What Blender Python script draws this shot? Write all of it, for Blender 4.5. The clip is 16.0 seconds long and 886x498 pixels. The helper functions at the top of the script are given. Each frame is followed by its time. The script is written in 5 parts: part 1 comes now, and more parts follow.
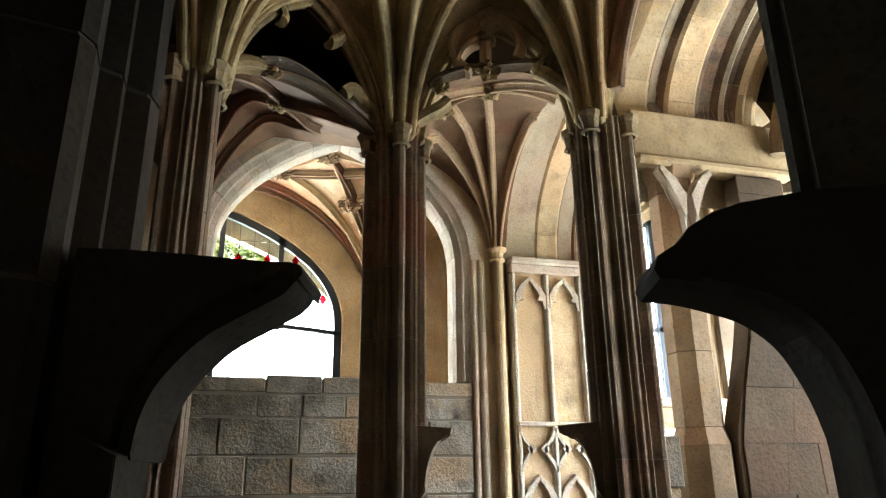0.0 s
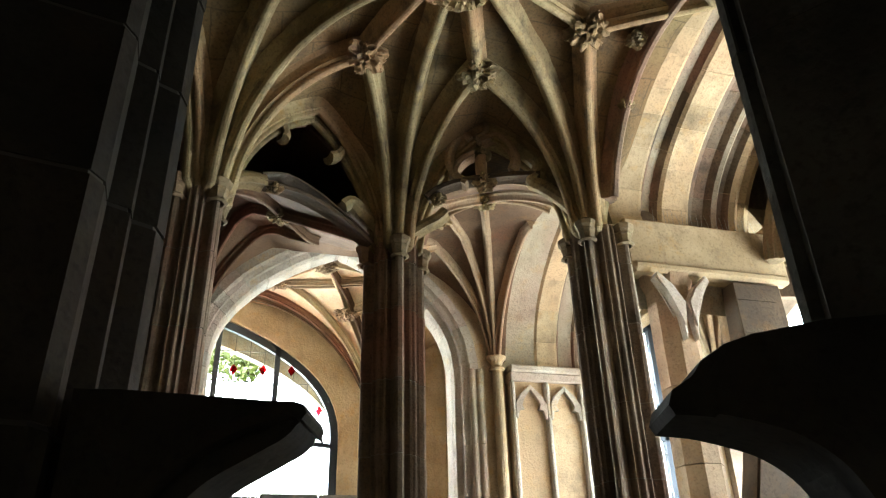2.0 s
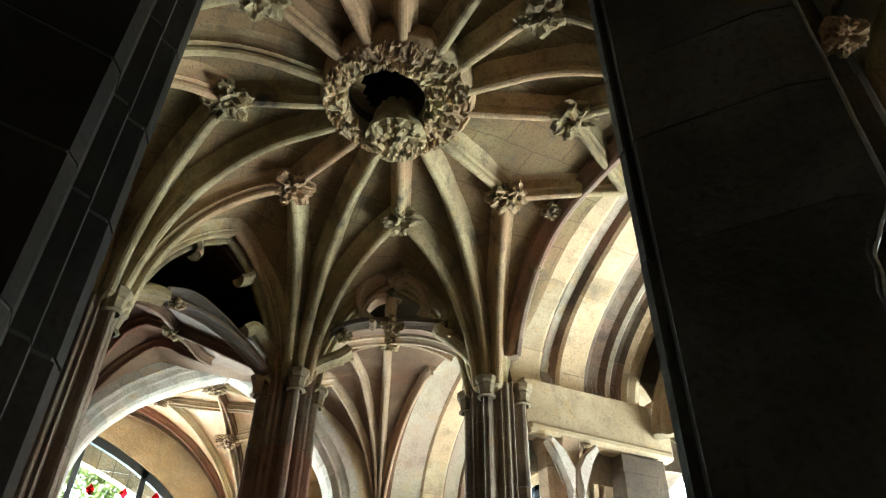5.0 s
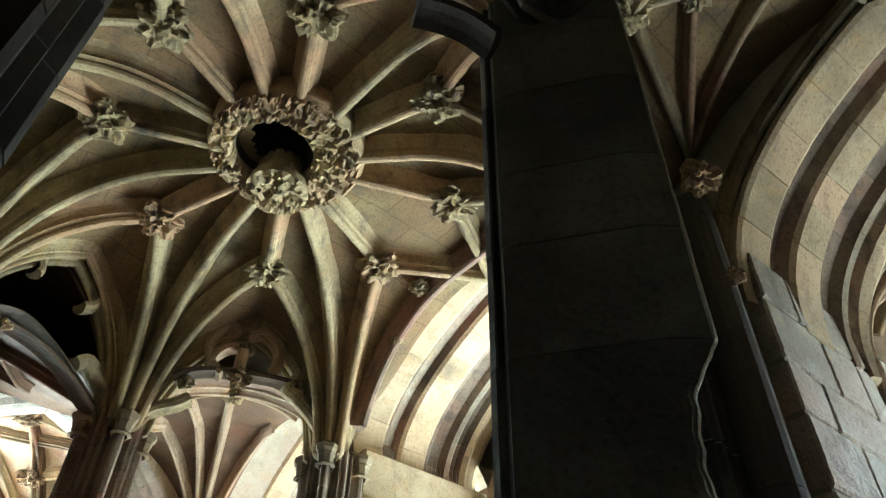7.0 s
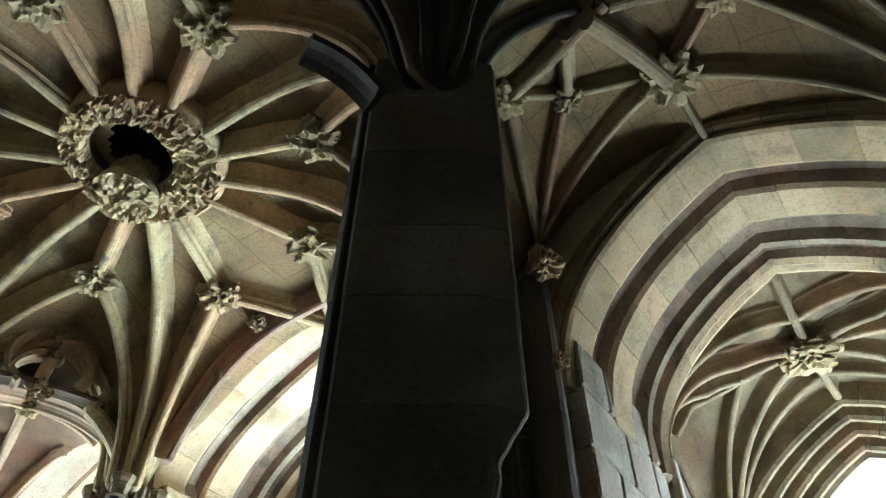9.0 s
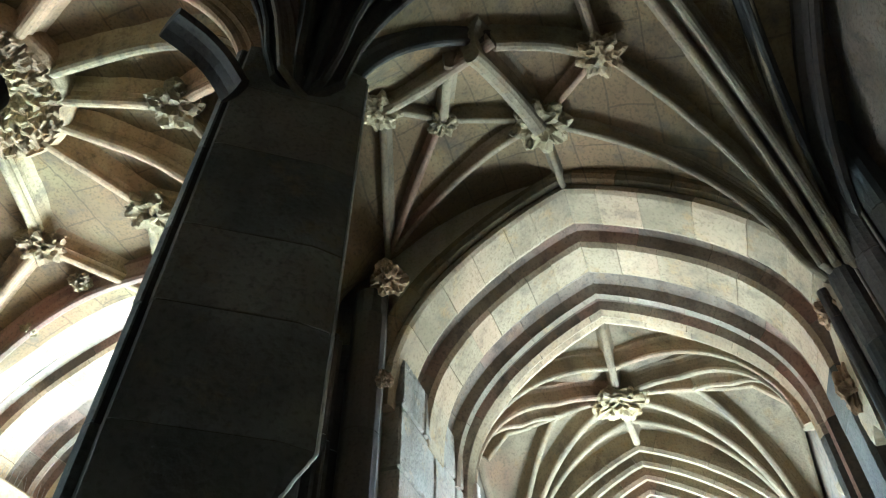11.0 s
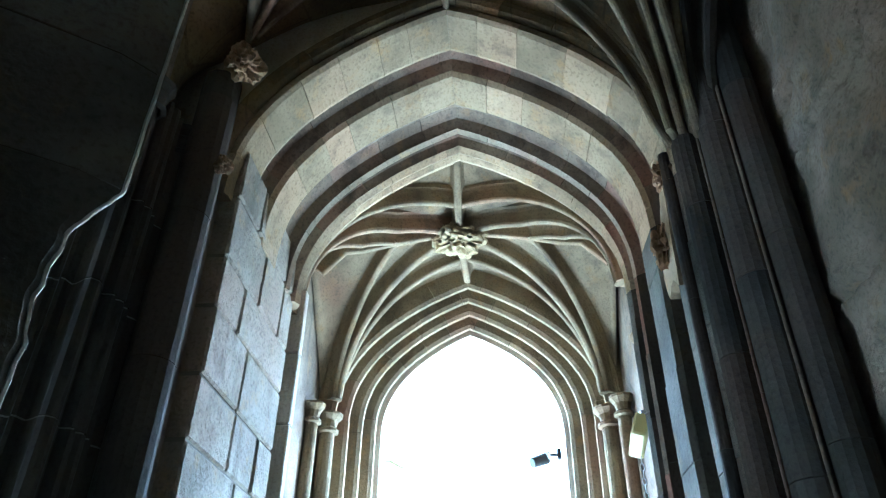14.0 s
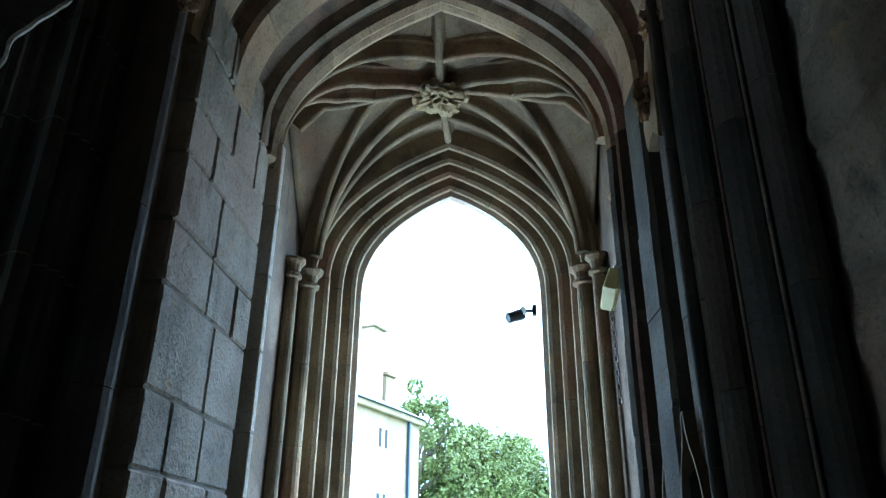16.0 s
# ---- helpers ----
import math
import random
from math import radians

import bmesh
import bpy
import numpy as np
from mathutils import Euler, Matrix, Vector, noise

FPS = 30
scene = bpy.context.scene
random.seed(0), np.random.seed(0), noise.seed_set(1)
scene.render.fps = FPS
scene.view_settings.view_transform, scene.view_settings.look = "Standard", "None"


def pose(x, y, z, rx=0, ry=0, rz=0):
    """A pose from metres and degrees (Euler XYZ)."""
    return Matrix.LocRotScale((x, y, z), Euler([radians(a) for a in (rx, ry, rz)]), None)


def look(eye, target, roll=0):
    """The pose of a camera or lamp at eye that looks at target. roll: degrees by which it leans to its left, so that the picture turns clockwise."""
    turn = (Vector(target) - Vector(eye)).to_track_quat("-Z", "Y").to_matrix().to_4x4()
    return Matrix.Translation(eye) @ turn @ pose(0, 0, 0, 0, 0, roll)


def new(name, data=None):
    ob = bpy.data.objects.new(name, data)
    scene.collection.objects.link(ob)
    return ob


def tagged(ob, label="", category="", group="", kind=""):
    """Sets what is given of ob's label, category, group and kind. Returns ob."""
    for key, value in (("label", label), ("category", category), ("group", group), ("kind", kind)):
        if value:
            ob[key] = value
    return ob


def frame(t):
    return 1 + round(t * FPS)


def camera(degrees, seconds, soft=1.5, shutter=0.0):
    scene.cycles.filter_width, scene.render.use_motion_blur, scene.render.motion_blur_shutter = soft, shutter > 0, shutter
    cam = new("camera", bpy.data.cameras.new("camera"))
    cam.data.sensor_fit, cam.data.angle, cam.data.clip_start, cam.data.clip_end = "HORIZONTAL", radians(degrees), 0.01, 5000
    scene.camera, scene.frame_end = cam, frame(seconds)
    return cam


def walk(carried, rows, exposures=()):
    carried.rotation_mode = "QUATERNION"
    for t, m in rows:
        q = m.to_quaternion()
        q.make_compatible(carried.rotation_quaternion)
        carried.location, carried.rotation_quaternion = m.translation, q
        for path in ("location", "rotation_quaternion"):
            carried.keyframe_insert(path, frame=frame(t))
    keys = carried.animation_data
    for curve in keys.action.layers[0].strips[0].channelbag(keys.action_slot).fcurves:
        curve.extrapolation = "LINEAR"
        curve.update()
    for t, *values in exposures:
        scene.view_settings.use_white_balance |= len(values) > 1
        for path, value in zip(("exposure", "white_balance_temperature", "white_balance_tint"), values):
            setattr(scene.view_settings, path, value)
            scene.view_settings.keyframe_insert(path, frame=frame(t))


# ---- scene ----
cam = camera(63.7, 16.0, 1.2)
PATH = [
    (0.0, -0.014, -0.103, 1.602, 108.95, 0.70, -15.26),
    (0.5, -0.015, -0.101, 1.614, 110.92, 1.16, -15.01),
    (1.0, -0.022, -0.099, 1.627, 112.95, 1.39, -14.86),
    (1.5, -0.025, -0.100, 1.642, 115.15, 1.60, -14.83),
    (2.0, -0.031, -0.104, 1.654, 117.27, 1.47, -15.25),
    (2.5, -0.035, -0.110, 1.665, 119.32, 1.27, -15.93),
    (3.0, -0.041, -0.119, 1.669, 121.34, 1.17, -17.03),
    (3.5, -0.051, -0.122, 1.681, 123.22, 0.76, -18.66),
    (4.0, -0.063, -0.124, 1.681, 125.02, 0.29, -20.72),
    (6.5, -0.113, -0.206, 1.746, 131.75, -1.19, -35.50),
    (7.0, -0.111, -0.211, 1.744, 132.92, -1.05, -39.61),
    (7.5, -0.109, -0.222, 1.734, 134.13, -1.00, -43.87),
    (8.0, -0.114, -0.236, 1.722, 135.32, -0.83, -47.94),
    (8.5, -0.114, -0.238, 1.715, 136.50, -0.55, -51.61),
    (9.0, -0.104, -0.239, 1.710, 137.48, -0.12, -55.06),
    (11.5, -0.135, -0.385, 1.828, 135.38, 0.15, -74.09),
    (12.0, -0.108, -0.384, 1.811, 133.73, -0.08, -77.54),
    (12.5, -0.068, -0.385, 1.795, 131.21, -0.09, -79.82),
    (13.0, -0.023, -0.371, 1.776, 129.06, -0.22, -82.17),
    (13.5, 0.012, -0.378, 1.749, 126.65, -0.49, -83.89),
    (14.0, 0.039, -0.389, 1.733, 124.01, -0.49, -85.14),
    (14.5, 0.059, -0.410, 1.708, 121.40, -0.61, -85.89),
    (15.0, 0.084, -0.418, 1.687, 118.89, -0.55, -86.37),
    (15.5, 0.107, -0.430, 1.667, 116.40, -0.63, -86.50),
    (16.0, 0.117, -0.426, 1.650, 113.83, -0.52, -86.51),
]
EXPOSURES = [(0.0, 0.65, 6000, 6), (4.0, 0.90, 5600, 0), (7.0, 1.35, 5100, -5), (9.0, 1.55, 4800, -6), (11.5, 2.35, 4450, -6), (13.0, 2.40, 4200, -6), (14.5, 1.25, 4100, -6), (16.0, -0.05, 4300, -4)]
walk(cam, [(r[0], pose(*r[1:])) for r in PATH], EXPOSURES)

# ---- world, sun, lamps in the openings ----
world = bpy.data.worlds.new("sky")
scene.world = world
world.use_nodes = True
wt = world.node_tree
sky = wt.nodes.new("ShaderNodeTexSky")
sky.sky_type, sky.sun_disc = "NISHITA", False
sky.sun_elevation, sky.sun_rotation, sky.dust_density, sky.air_density = radians(42), radians(158), 4.0, 1.2
wt.nodes["Background"].inputs["Strength"].default_value = 0.15
cloud = wt.nodes.new("ShaderNodeMix")
cloud.data_type = "RGBA"
cloud.inputs["Factor"].default_value = 0.7
cloud.inputs["B"].default_value = (100.0, 105.0, 112.0, 1)
wt.links.new(sky.outputs[0], cloud.inputs["A"])
wt.links.new(cloud.outputs["Result"], wt.nodes["Background"].inputs["Color"])
sun = new("sun", bpy.data.lights.new("sun", "SUN"))
sun.data.energy, sun.data.angle, sun.data.color = 5.0, radians(3), (1.0, 0.95, 0.86)
sun.matrix_world = look((12, -30, 29), (0, 0, 0))


def opening_lamp(name, eye, target, sx, sy, watts, colour):
    lamp = new(name, bpy.data.lights.new(name, "AREA"))
    lamp.data.shape, lamp.data.size, lamp.data.size_y = "RECTANGLE", sx, sy
    lamp.data.energy, lamp.data.color = watts, colour
    lamp.matrix_world = look(eye, target)
    return lamp


opening_lamp("daylight_arch", (6.05, 3.0, 2.3), (3.2, 3.5, 5.1), 2.4, 3.0, 94, (1.0, 0.97, 0.90)).data.spread = radians(105)
opening_lamp("daylight_far_arch", (6.05, 5.95, 2.4), (2.5, 6.2, 4.0), 2.2, 3.4, 135, (1.0, 0.97, 0.90))
opening_lamp("daylight_chapel", (-0.5, 10.35, 3.2), (0.2, 6.0, 3.6), 3.4, 3.2, 340, (1.0, 0.98, 0.94))
opening_lamp("daylight_door", (5.75, -0.12, 0.9), (5.1, -0.12, 4.6), 1.4, 0.9, 28, (1.0, 0.95, 0.88)).data.spread = radians(95)
opening_lamp("daylight_gallery", (4.8, 7.95, 3.4), (4.6, 5.0, 3.2), 1.0, 2.6, 80, (1.0, 0.99, 0.97))


# ---- materials ----
def nodes_of(name):
    m = bpy.data.materials.new(name)
    m.use_nodes = True
    return m, m.node_tree.nodes, m.node_tree.links, m.node_tree.nodes["Principled BSDF"]


def stone(name, light, dark, red=None, stain=0.5, rough=0.9, scale=1.0, bump=0.35, courses=0.0):
    """Weathered sandstone: block-to-block tone, blotches, fine grain, soot stains."""
    m, n, l, b = nodes_of(name)
    geo = n.new("ShaderNodeNewGeometry")
    info = n.new("ShaderNodeObjectInfo")
    pos = n.new("ShaderNodeVectorMath")
    pos.operation = "ADD"
    l.new(geo.outputs["Position"], pos.inputs[0])
    blot = n.new("ShaderNodeTexNoise")
    blot.inputs["Scale"].default_value, blot.inputs["Detail"].default_value = 2.2 * scale, 6
    l.new(geo.outputs["Position"], blot.inputs["Vector"])
    grain = n.new("ShaderNodeTexNoise")
    grain.inputs["Scale"].default_value, grain.inputs["Detail"].default_value = 55 * scale, 8
    l.new(geo.outputs["Position"], grain.inputs["Vector"])
    pits = n.new("ShaderNodeTexVoronoi")
    pits.inputs["Scale"].default_value = 26 * scale
    l.new(geo.outputs["Position"], pits.inputs["Vector"])

    def mix(fac, a, c, lo=0.35, hi=0.65, blend="MIX"):
        r = n.new("ShaderNodeMapRange")
        r.inputs["From Min"].default_value, r.inputs["From Max"].default_value = lo, hi
        l.new(fac, r.inputs["Value"])
        x = n.new("ShaderNodeMix")
        x.data_type, x.blend_type = "RGBA", blend
        l.new(r.outputs[0], x.inputs["Factor"])
        for socket, v in ((x.inputs["A"], a), (x.inputs["B"], c)):
            if isinstance(v, tuple):
                socket.default_value = (*v, 1)
            else:
                l.new(v, socket)
        return x.outputs["Result"]

    col = mix(blot.outputs["Fac"], light, dark, 0.40, 0.60)
    patch = n.new("ShaderNodeTexNoise")
    patch.inputs["Scale"].default_value, patch.inputs["Detail"].default_value, patch.inputs["Roughness"].default_value = 5.5 * scale, 7, 0.7
    l.new(geo.outputs["Position"], patch.inputs["Vector"])
    warm = (min(1, light[0] * 0.95), light[1] * 0.78, light[2] * 0.52)
    col = mix(patch.outputs["Fac"], col, warm, 0.54, 0.72)
    if red:
        big = n.new("ShaderNodeTexNoise")
        big.inputs["Scale"].default_value, big.inputs["Detail"].default_value = 1.3 * scale, 4
        l.new(geo.outputs["Position"], big.inputs["Vector"])
        mixed = n.new("ShaderNodeMath")
        mixed.operation = "MULTIPLY_ADD"
        mixed.inputs[1].default_value = 0.32
        l.new(info.outputs["Random"], mixed.inputs[0])
        l.new(big.outputs["Fac"], mixed.inputs[2])
        col = mix(mixed.outputs[0], col, red, 0.66, 0.88)
    tone = n.new("ShaderNodeHueSaturation")
    rnd = n.new("ShaderNodeMapRange")
    rnd.inputs["To Min"].default_value, rnd.inputs["To Max"].default_value = 0.80, 1.14
    l.new(info.outputs["Random"], rnd.inputs["Value"])
    l.new(rnd.outputs[0], tone.inputs["Value"])
    l.new(col, tone.inputs["Color"])
    col = mix(grain.outputs["Fac"], tone.outputs["Color"], tuple(c * 0.40 for c in dark), 0.50, 0.95)
    if stain:
        soot = n.new("ShaderNodeTexNoise")
        soot.inputs["Scale"].default_value, soot.inputs["Detail"].default_value = 3.0 * scale, 10
        soot.inputs["Roughness"].default_value = 0.68
        l.new(geo.outputs["Position"], soot.inputs["Vector"])
        col = mix(soot.outputs["Fac"], col, (0.05, 0.042, 0.034), 0.53, 0.53 + 0.24 / stain)
        squeeze = n.new("ShaderNodeVectorMath")
        squeeze.operation = "MULTIPLY"
        squeeze.inputs[1].default_value = (9.0, 9.0, 1.1)
        l.new(geo.outputs["Position"], squeeze.inputs[0])
        run = n.new("ShaderNodeTexNoise")
        run.inputs["Scale"].default_value, run.inputs["Detail"].default_value = 1.0, 6
        l.new(squeeze.outputs[0], run.inputs["Vector"])
        col = mix(run.outputs["Fac"], col, (0.07, 0.06, 0.05), 0.57, 0.57 + 0.35 / stain)
    if courses:
        brick = n.new("ShaderNodeTexBrick")
        brick.inputs["Scale"].default_value, brick.inputs["Brick Width"].default_value, brick.inputs["Row Height"].default_value = 1.0, 0.46, courses
        brick.inputs["Mortar Size"].default_value, brick.inputs["Mortar Smooth"].default_value = 0.007, 0.6
        wob = n.new("ShaderNodeVectorMath")
        wob.operation = "MULTIPLY_ADD"
        wob.inputs[1].default_value = (0.09, 0.09, 0.0)
        l.new(blot.outputs["Color"], wob.inputs[0])
        l.new(geo.outputs["Position"], wob.inputs[2])
        l.new(wob.outputs[0], brick.inputs["Vector"])
        col = mix(brick.outputs["Fac"], col, (0.03, 0.024, 0.017), 0.0, 2.6)
    l.new(col, b.inputs["Base Color"])
    b.inputs["Roughness"].default_value = rough
    b.inputs["Specular IOR Level"].default_value = 0.25
    high = n.new("ShaderNodeMath")
    high.operation = "MULTIPLY_ADD"
    high.inputs[1].default_value = 0.5
    l.new(pits.outputs["Distance"], high.inputs[0])
    l.new(grain.outputs["Fac"], high.inputs[2])
    high2 = n.new("ShaderNodeMath")
    high2.operation = "MULTIPLY_ADD"
    high2.inputs[1].default_value = 1.6
    l.new(blot.outputs["Fac"], high2.inputs[0])
    l.new(high.outputs[0], high2.inputs[2])
    bp = n.new("ShaderNodeBump")
    bp.inputs["Strength"].default_value, bp.inputs["Distance"].default_value = bump, 0.012
    l.new(high2.outputs[0], bp.inputs["Height"])
    l.new(bp.outputs[0], b.inputs["Normal"])
    return m


def plain(name, colour, rough=0.6, metal=0.0, emit=0.0, vary=0.15, scale=12.0):
    m, n, l, b = nodes_of(name)
    b.inputs["Roughness"].default_value, b.inputs["Metallic"].default_value = rough, metal
    tex = n.new("ShaderNodeTexNoise")
    tex.inputs["Scale"].default_value, tex.inputs["Detail"].default_value = scale, 5
    geo = n.new("ShaderNodeNewGeometry")
    l.new(geo.outputs["Position"], tex.inputs["Vector"])
    ramp = n.new("ShaderNodeMix")
    ramp.data_type = "RGBA"
    ramp.inputs["A"].default_value = (*[c * (1 - vary) for c in colour], 1)
    ramp.inputs["B"].default_value = (*[min(1, c * (1 + vary)) for c in colour], 1)
    l.new(tex.outputs["Fac"], ramp.inputs["Factor"])
    l.new(ramp.outputs["Result"], b.inputs["Base Color"])
    if emit:
        b.inputs["Emission Color"].default_value, b.inputs["Emission Strength"].default_value = (*colour, 1), emit
    return m


def glass(name, colour, rough=0.03):
    m, n, l, b = nodes_of(name)
    b.inputs["Base Color"].default_value = (*colour, 1)
    b.inputs["Transmission Weight"].default_value, b.inputs["Roughness"].default_value, b.inputs["IOR"].default_value = 1.0, rough, 1.05
    return m


BUFF = stone("buff_sandstone", (0.44, 0.38, 0.28), (0.32, 0.27, 0.19), (0.34, 0.24, 0.18), stain=0.5)
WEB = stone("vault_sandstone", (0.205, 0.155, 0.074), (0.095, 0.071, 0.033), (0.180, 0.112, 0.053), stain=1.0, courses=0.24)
VAULT_RED = stone("reddish_sandstone", (0.21, 0.135, 0.082), (0.13, 0.08, 0.048), (0.20, 0.08, 0.05), stain=0.8)
RIB = stone("rib_sandstone", (0.40, 0.322, 0.178), (0.22, 0.168, 0.086), (0.31, 0.192, 0.104), stain=1.2)
# Darker copy of the rib stone; ambulatory ribs hold their dimness in its colour.
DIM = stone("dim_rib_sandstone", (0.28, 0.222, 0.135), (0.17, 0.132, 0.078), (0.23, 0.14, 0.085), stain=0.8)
PALE = stone("pale_limestone", (0.58, 0.54, 0.46), (0.44, 0.39, 0.31), (0.42, 0.34, 0.28), stain=0.45, bump=0.6)
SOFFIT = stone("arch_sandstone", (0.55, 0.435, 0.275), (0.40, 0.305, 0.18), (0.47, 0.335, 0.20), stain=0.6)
# Darker copy of the arch stone; tones down the light on the near arch.
NEAR_SOFFIT = stone("dimmed_arch_sandstone", (0.42, 0.325, 0.20), (0.29, 0.22, 0.13), (0.36, 0.25, 0.15), stain=0.8)
GREY = stone("grey_sandstone", (0.36, 0.33, 0.275), (0.17, 0.15, 0.12), (0.33, 0.24, 0.15), stain=1.4, bump=0.9)
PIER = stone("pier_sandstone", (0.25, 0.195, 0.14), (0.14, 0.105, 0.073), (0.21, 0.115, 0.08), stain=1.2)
# Darker copy of the pier stone; unlit parts carry their shade in its colour.
SHADE_STONE = stone("shade_dark_sandstone", (0.068, 0.060, 0.047), (0.031, 0.028, 0.023), (0.062, 0.044, 0.032), stain=0.8, bump=0.16)
# Lighter shade copy; on the right near pier glare is in the colour.
HALF_SHADE = stone("half_shade_sandstone", (0.17, 0.16, 0.13), (0.09, 0.085, 0.07), (0.14, 0.11, 0.08), stain=0.7, bump=0.4)
TAN = stone("tan_sandstone", (0.42, 0.31, 0.20), (0.32, 0.225, 0.14), (0.34, 0.21, 0.13), stain=0.5)
PLASTER = stone("old_plaster", (0.31, 0.26, 0.19), (0.19, 0.158, 0.112), (0.25, 0.17, 0.115), stain=0.9, bump=0.8)
OCHRE = stone("ochre_limewash", (0.64, 0.52, 0.35), (0.52, 0.40, 0.25), (0.48, 0.29, 0.17), stain=0.4)
REVEAL = stone("weathered_ashlar", (0.45, 0.385, 0.30), (0.28, 0.235, 0.18), (0.37, 0.275, 0.205), stain=0.8, bump=1.0)
BROWN = stone("brown_sandstone", (0.12, 0.086, 0.055), (0.07, 0.05, 0.032), (0.11, 0.066, 0.04), stain=0.6)
MORTAR = plain("mortar", (0.20, 0.17, 0.135), 0.95)
# Mortar darkened to put the shade on pier E into its colour.
SHADE_MORTAR = plain("shade_dark_mortar", (0.10, 0.092, 0.08), 0.95)
IRON = plain("painted_iron", (0.03, 0.04, 0.055), 0.45, 0.3)
LEAD = plain("lead_came", (0.10, 0.10, 0.10), 0.5, 0.6)
GLASS = glass("old_glass", (0.95, 0.97, 0.95))
RED_GLASS = glass("red_glass", (0.45, 0.001, 0.003))
BLACK = plain("black_plastic", (0.025, 0.025, 0.028), 0.35)
LENS = plain("lens_white", (0.6, 0.6, 0.6), 0.2)
YELLOW = plain("aged_cream_plastic", (0.52, 0.48, 0.20), 0.5)
STEEL = plain("dull_steel", (0.35, 0.35, 0.35), 0.4, 0.8)
FLOOR = stone("flagstone", (0.095, 0.086, 0.072), (0.06, 0.054, 0.045), None, stain=0.6)
GRASS = plain("grass", (0.07, 0.11, 0.03), 0.9, vary=0.5, scale=2.0)
LEAF = plain("leaf", (0.12, 0.135, 0.026), 0.6, vary=0.5, scale=1.4)
BARK = plain("bark", (0.10, 0.075, 0.05), 0.9, vary=0.4)
ASHLAR = stone("house_limestone", (0.30, 0.24, 0.14), (0.23, 0.18, 0.105), None, stain=0.3, scale=0.5)
SLATE = plain("slate", (0.13, 0.14, 0.16), 0.6, vary=0.3, scale=6)
DARK_PANE = plain("dark_pane", (0.012, 0.012, 0.014), 0.8)
BOUNCE_STONE = stone("pale_bounce_stone", (0.50, 0.47, 0.41), (0.42, 0.39, 0.33), None, stain=0.2)


# ---- building helpers ----
def mesh_of(name, verts, faces, mat, smooth=False):
    me = bpy.data.meshes.new(name)
    me.from_pydata([tuple(v) for v in verts], [], faces)
    me.materials.append(mat)
    if smooth:
        me.polygons.foreach_set("use_smooth", [True] * len(me.polygons))
    me.update()
    return me


def part(name, bm, mat, parent=None, label="", smooth=False):
    """One mesh object out of a bmesh, or of a ready mesh, under a thing or a part."""
    if isinstance(bm, bmesh.types.BMesh):
        bmesh.ops.recalc_face_normals(bm, faces=bm.faces)
        me = bpy.data.meshes.new(name)
        bm.to_mesh(me)
        bm.free()
        me.materials.append(mat)
        if smooth:
            me.polygons.foreach_set("use_smooth", [True] * len(me.polygons))
    else:
        me = bm
    ob = new(name, me)
    if parent:
        ob.parent = parent
    if label:
        ob["label"] = label
    return ob


def box(bm, x0, x1, y0, y1, z0, z1, bevel=0.0):
    vs = [bm.verts.new(p) for p in ((x0, y0, z0), (x1, y0, z0), (x1, y1, z0), (x0, y1, z0), (x0, y0, z1), (x1, y0, z1), (x1, y1, z1), (x0, y1, z1))]
    fs = [bm.faces.new([vs[i] for i in q]) for q in ((3, 2, 1, 0), (4, 5, 6, 7), (0, 1, 5, 4), (1, 2, 6, 5), (2, 3, 7, 6), (3, 0, 4, 7))]
    if bevel:
        es = list({e for f in fs for e in f.edges})
        bmesh.ops.bevel(bm, geom=es, offset=bevel, segments=1, affect="EDGES")
    return bm


def boxm(x0, x1, y0, y1, z0, z1, bevel=0.0):
    return box(bmesh.new(), x0, x1, y0, y1, z0, z1, bevel)


def thing(name, label, category, group="", kind="", at=(0, 0, 0)):
    ob = new(name)
    ob.location = at
    ob.empty_display_size = 0.1
    return tagged(ob, label, category, group, kind)


def sweep_mesh(name, path, normals, profile, mat, closed=False, caps=True, smooth=False, out=None):
    """Profile of (side, inward) along a path; normals: the inward way, out: the sideways way."""
    verts, faces, k = [], [], len(profile)
    for i, (p, nn) in enumerate(zip(path, normals)):
        o = out[i] if isinstance(out, list) else out
        verts += [p + o * s + nn * d for s, d in profile]
    for i in range(len(path) - 1):
        for j in range(k if closed else k - 1):
            j2 = (j + 1) % k
            faces.append((i * k + j, i * k + j2, (i + 1) * k + j2, (i + 1) * k + j))
    if caps and closed:
        faces += [tuple(range(k - 1, -1, -1)), tuple((len(path) - 1) * k + j for j in range(k))]
    return mesh_of(name, verts, faces, mat, smooth)


def arch_curve(w, h, steps=40):
    """Right half of a four-centred arch, from the springing to the apex: (across, up)."""
    pts = []
    for i in range(steps + 1):
        q = math.sin(i / steps * math.pi / 2)
        pts.append((w * max(0.0, 1 - q ** (1 / 0.42)) ** (1 / 1.1), h * q))
    d = [0.0]
    for a, b in zip(pts, pts[1:]):
        d.append(d[-1] + math.dist(a, b))
    res = []
    for i in range(steps + 1):
        s = d[-1] * i / steps
        j = max(1, next((k for k in range(len(d)) if d[k] >= s - 1e-9), len(d) - 1))
        f = (s - d[j - 1]) / max(1e-9, d[j] - d[j - 1])
        res.append((pts[j - 1][0] + f * (pts[j][0] - pts[j - 1][0]), pts[j - 1][1] + f * (pts[j][1] - pts[j - 1][1])))
    return res


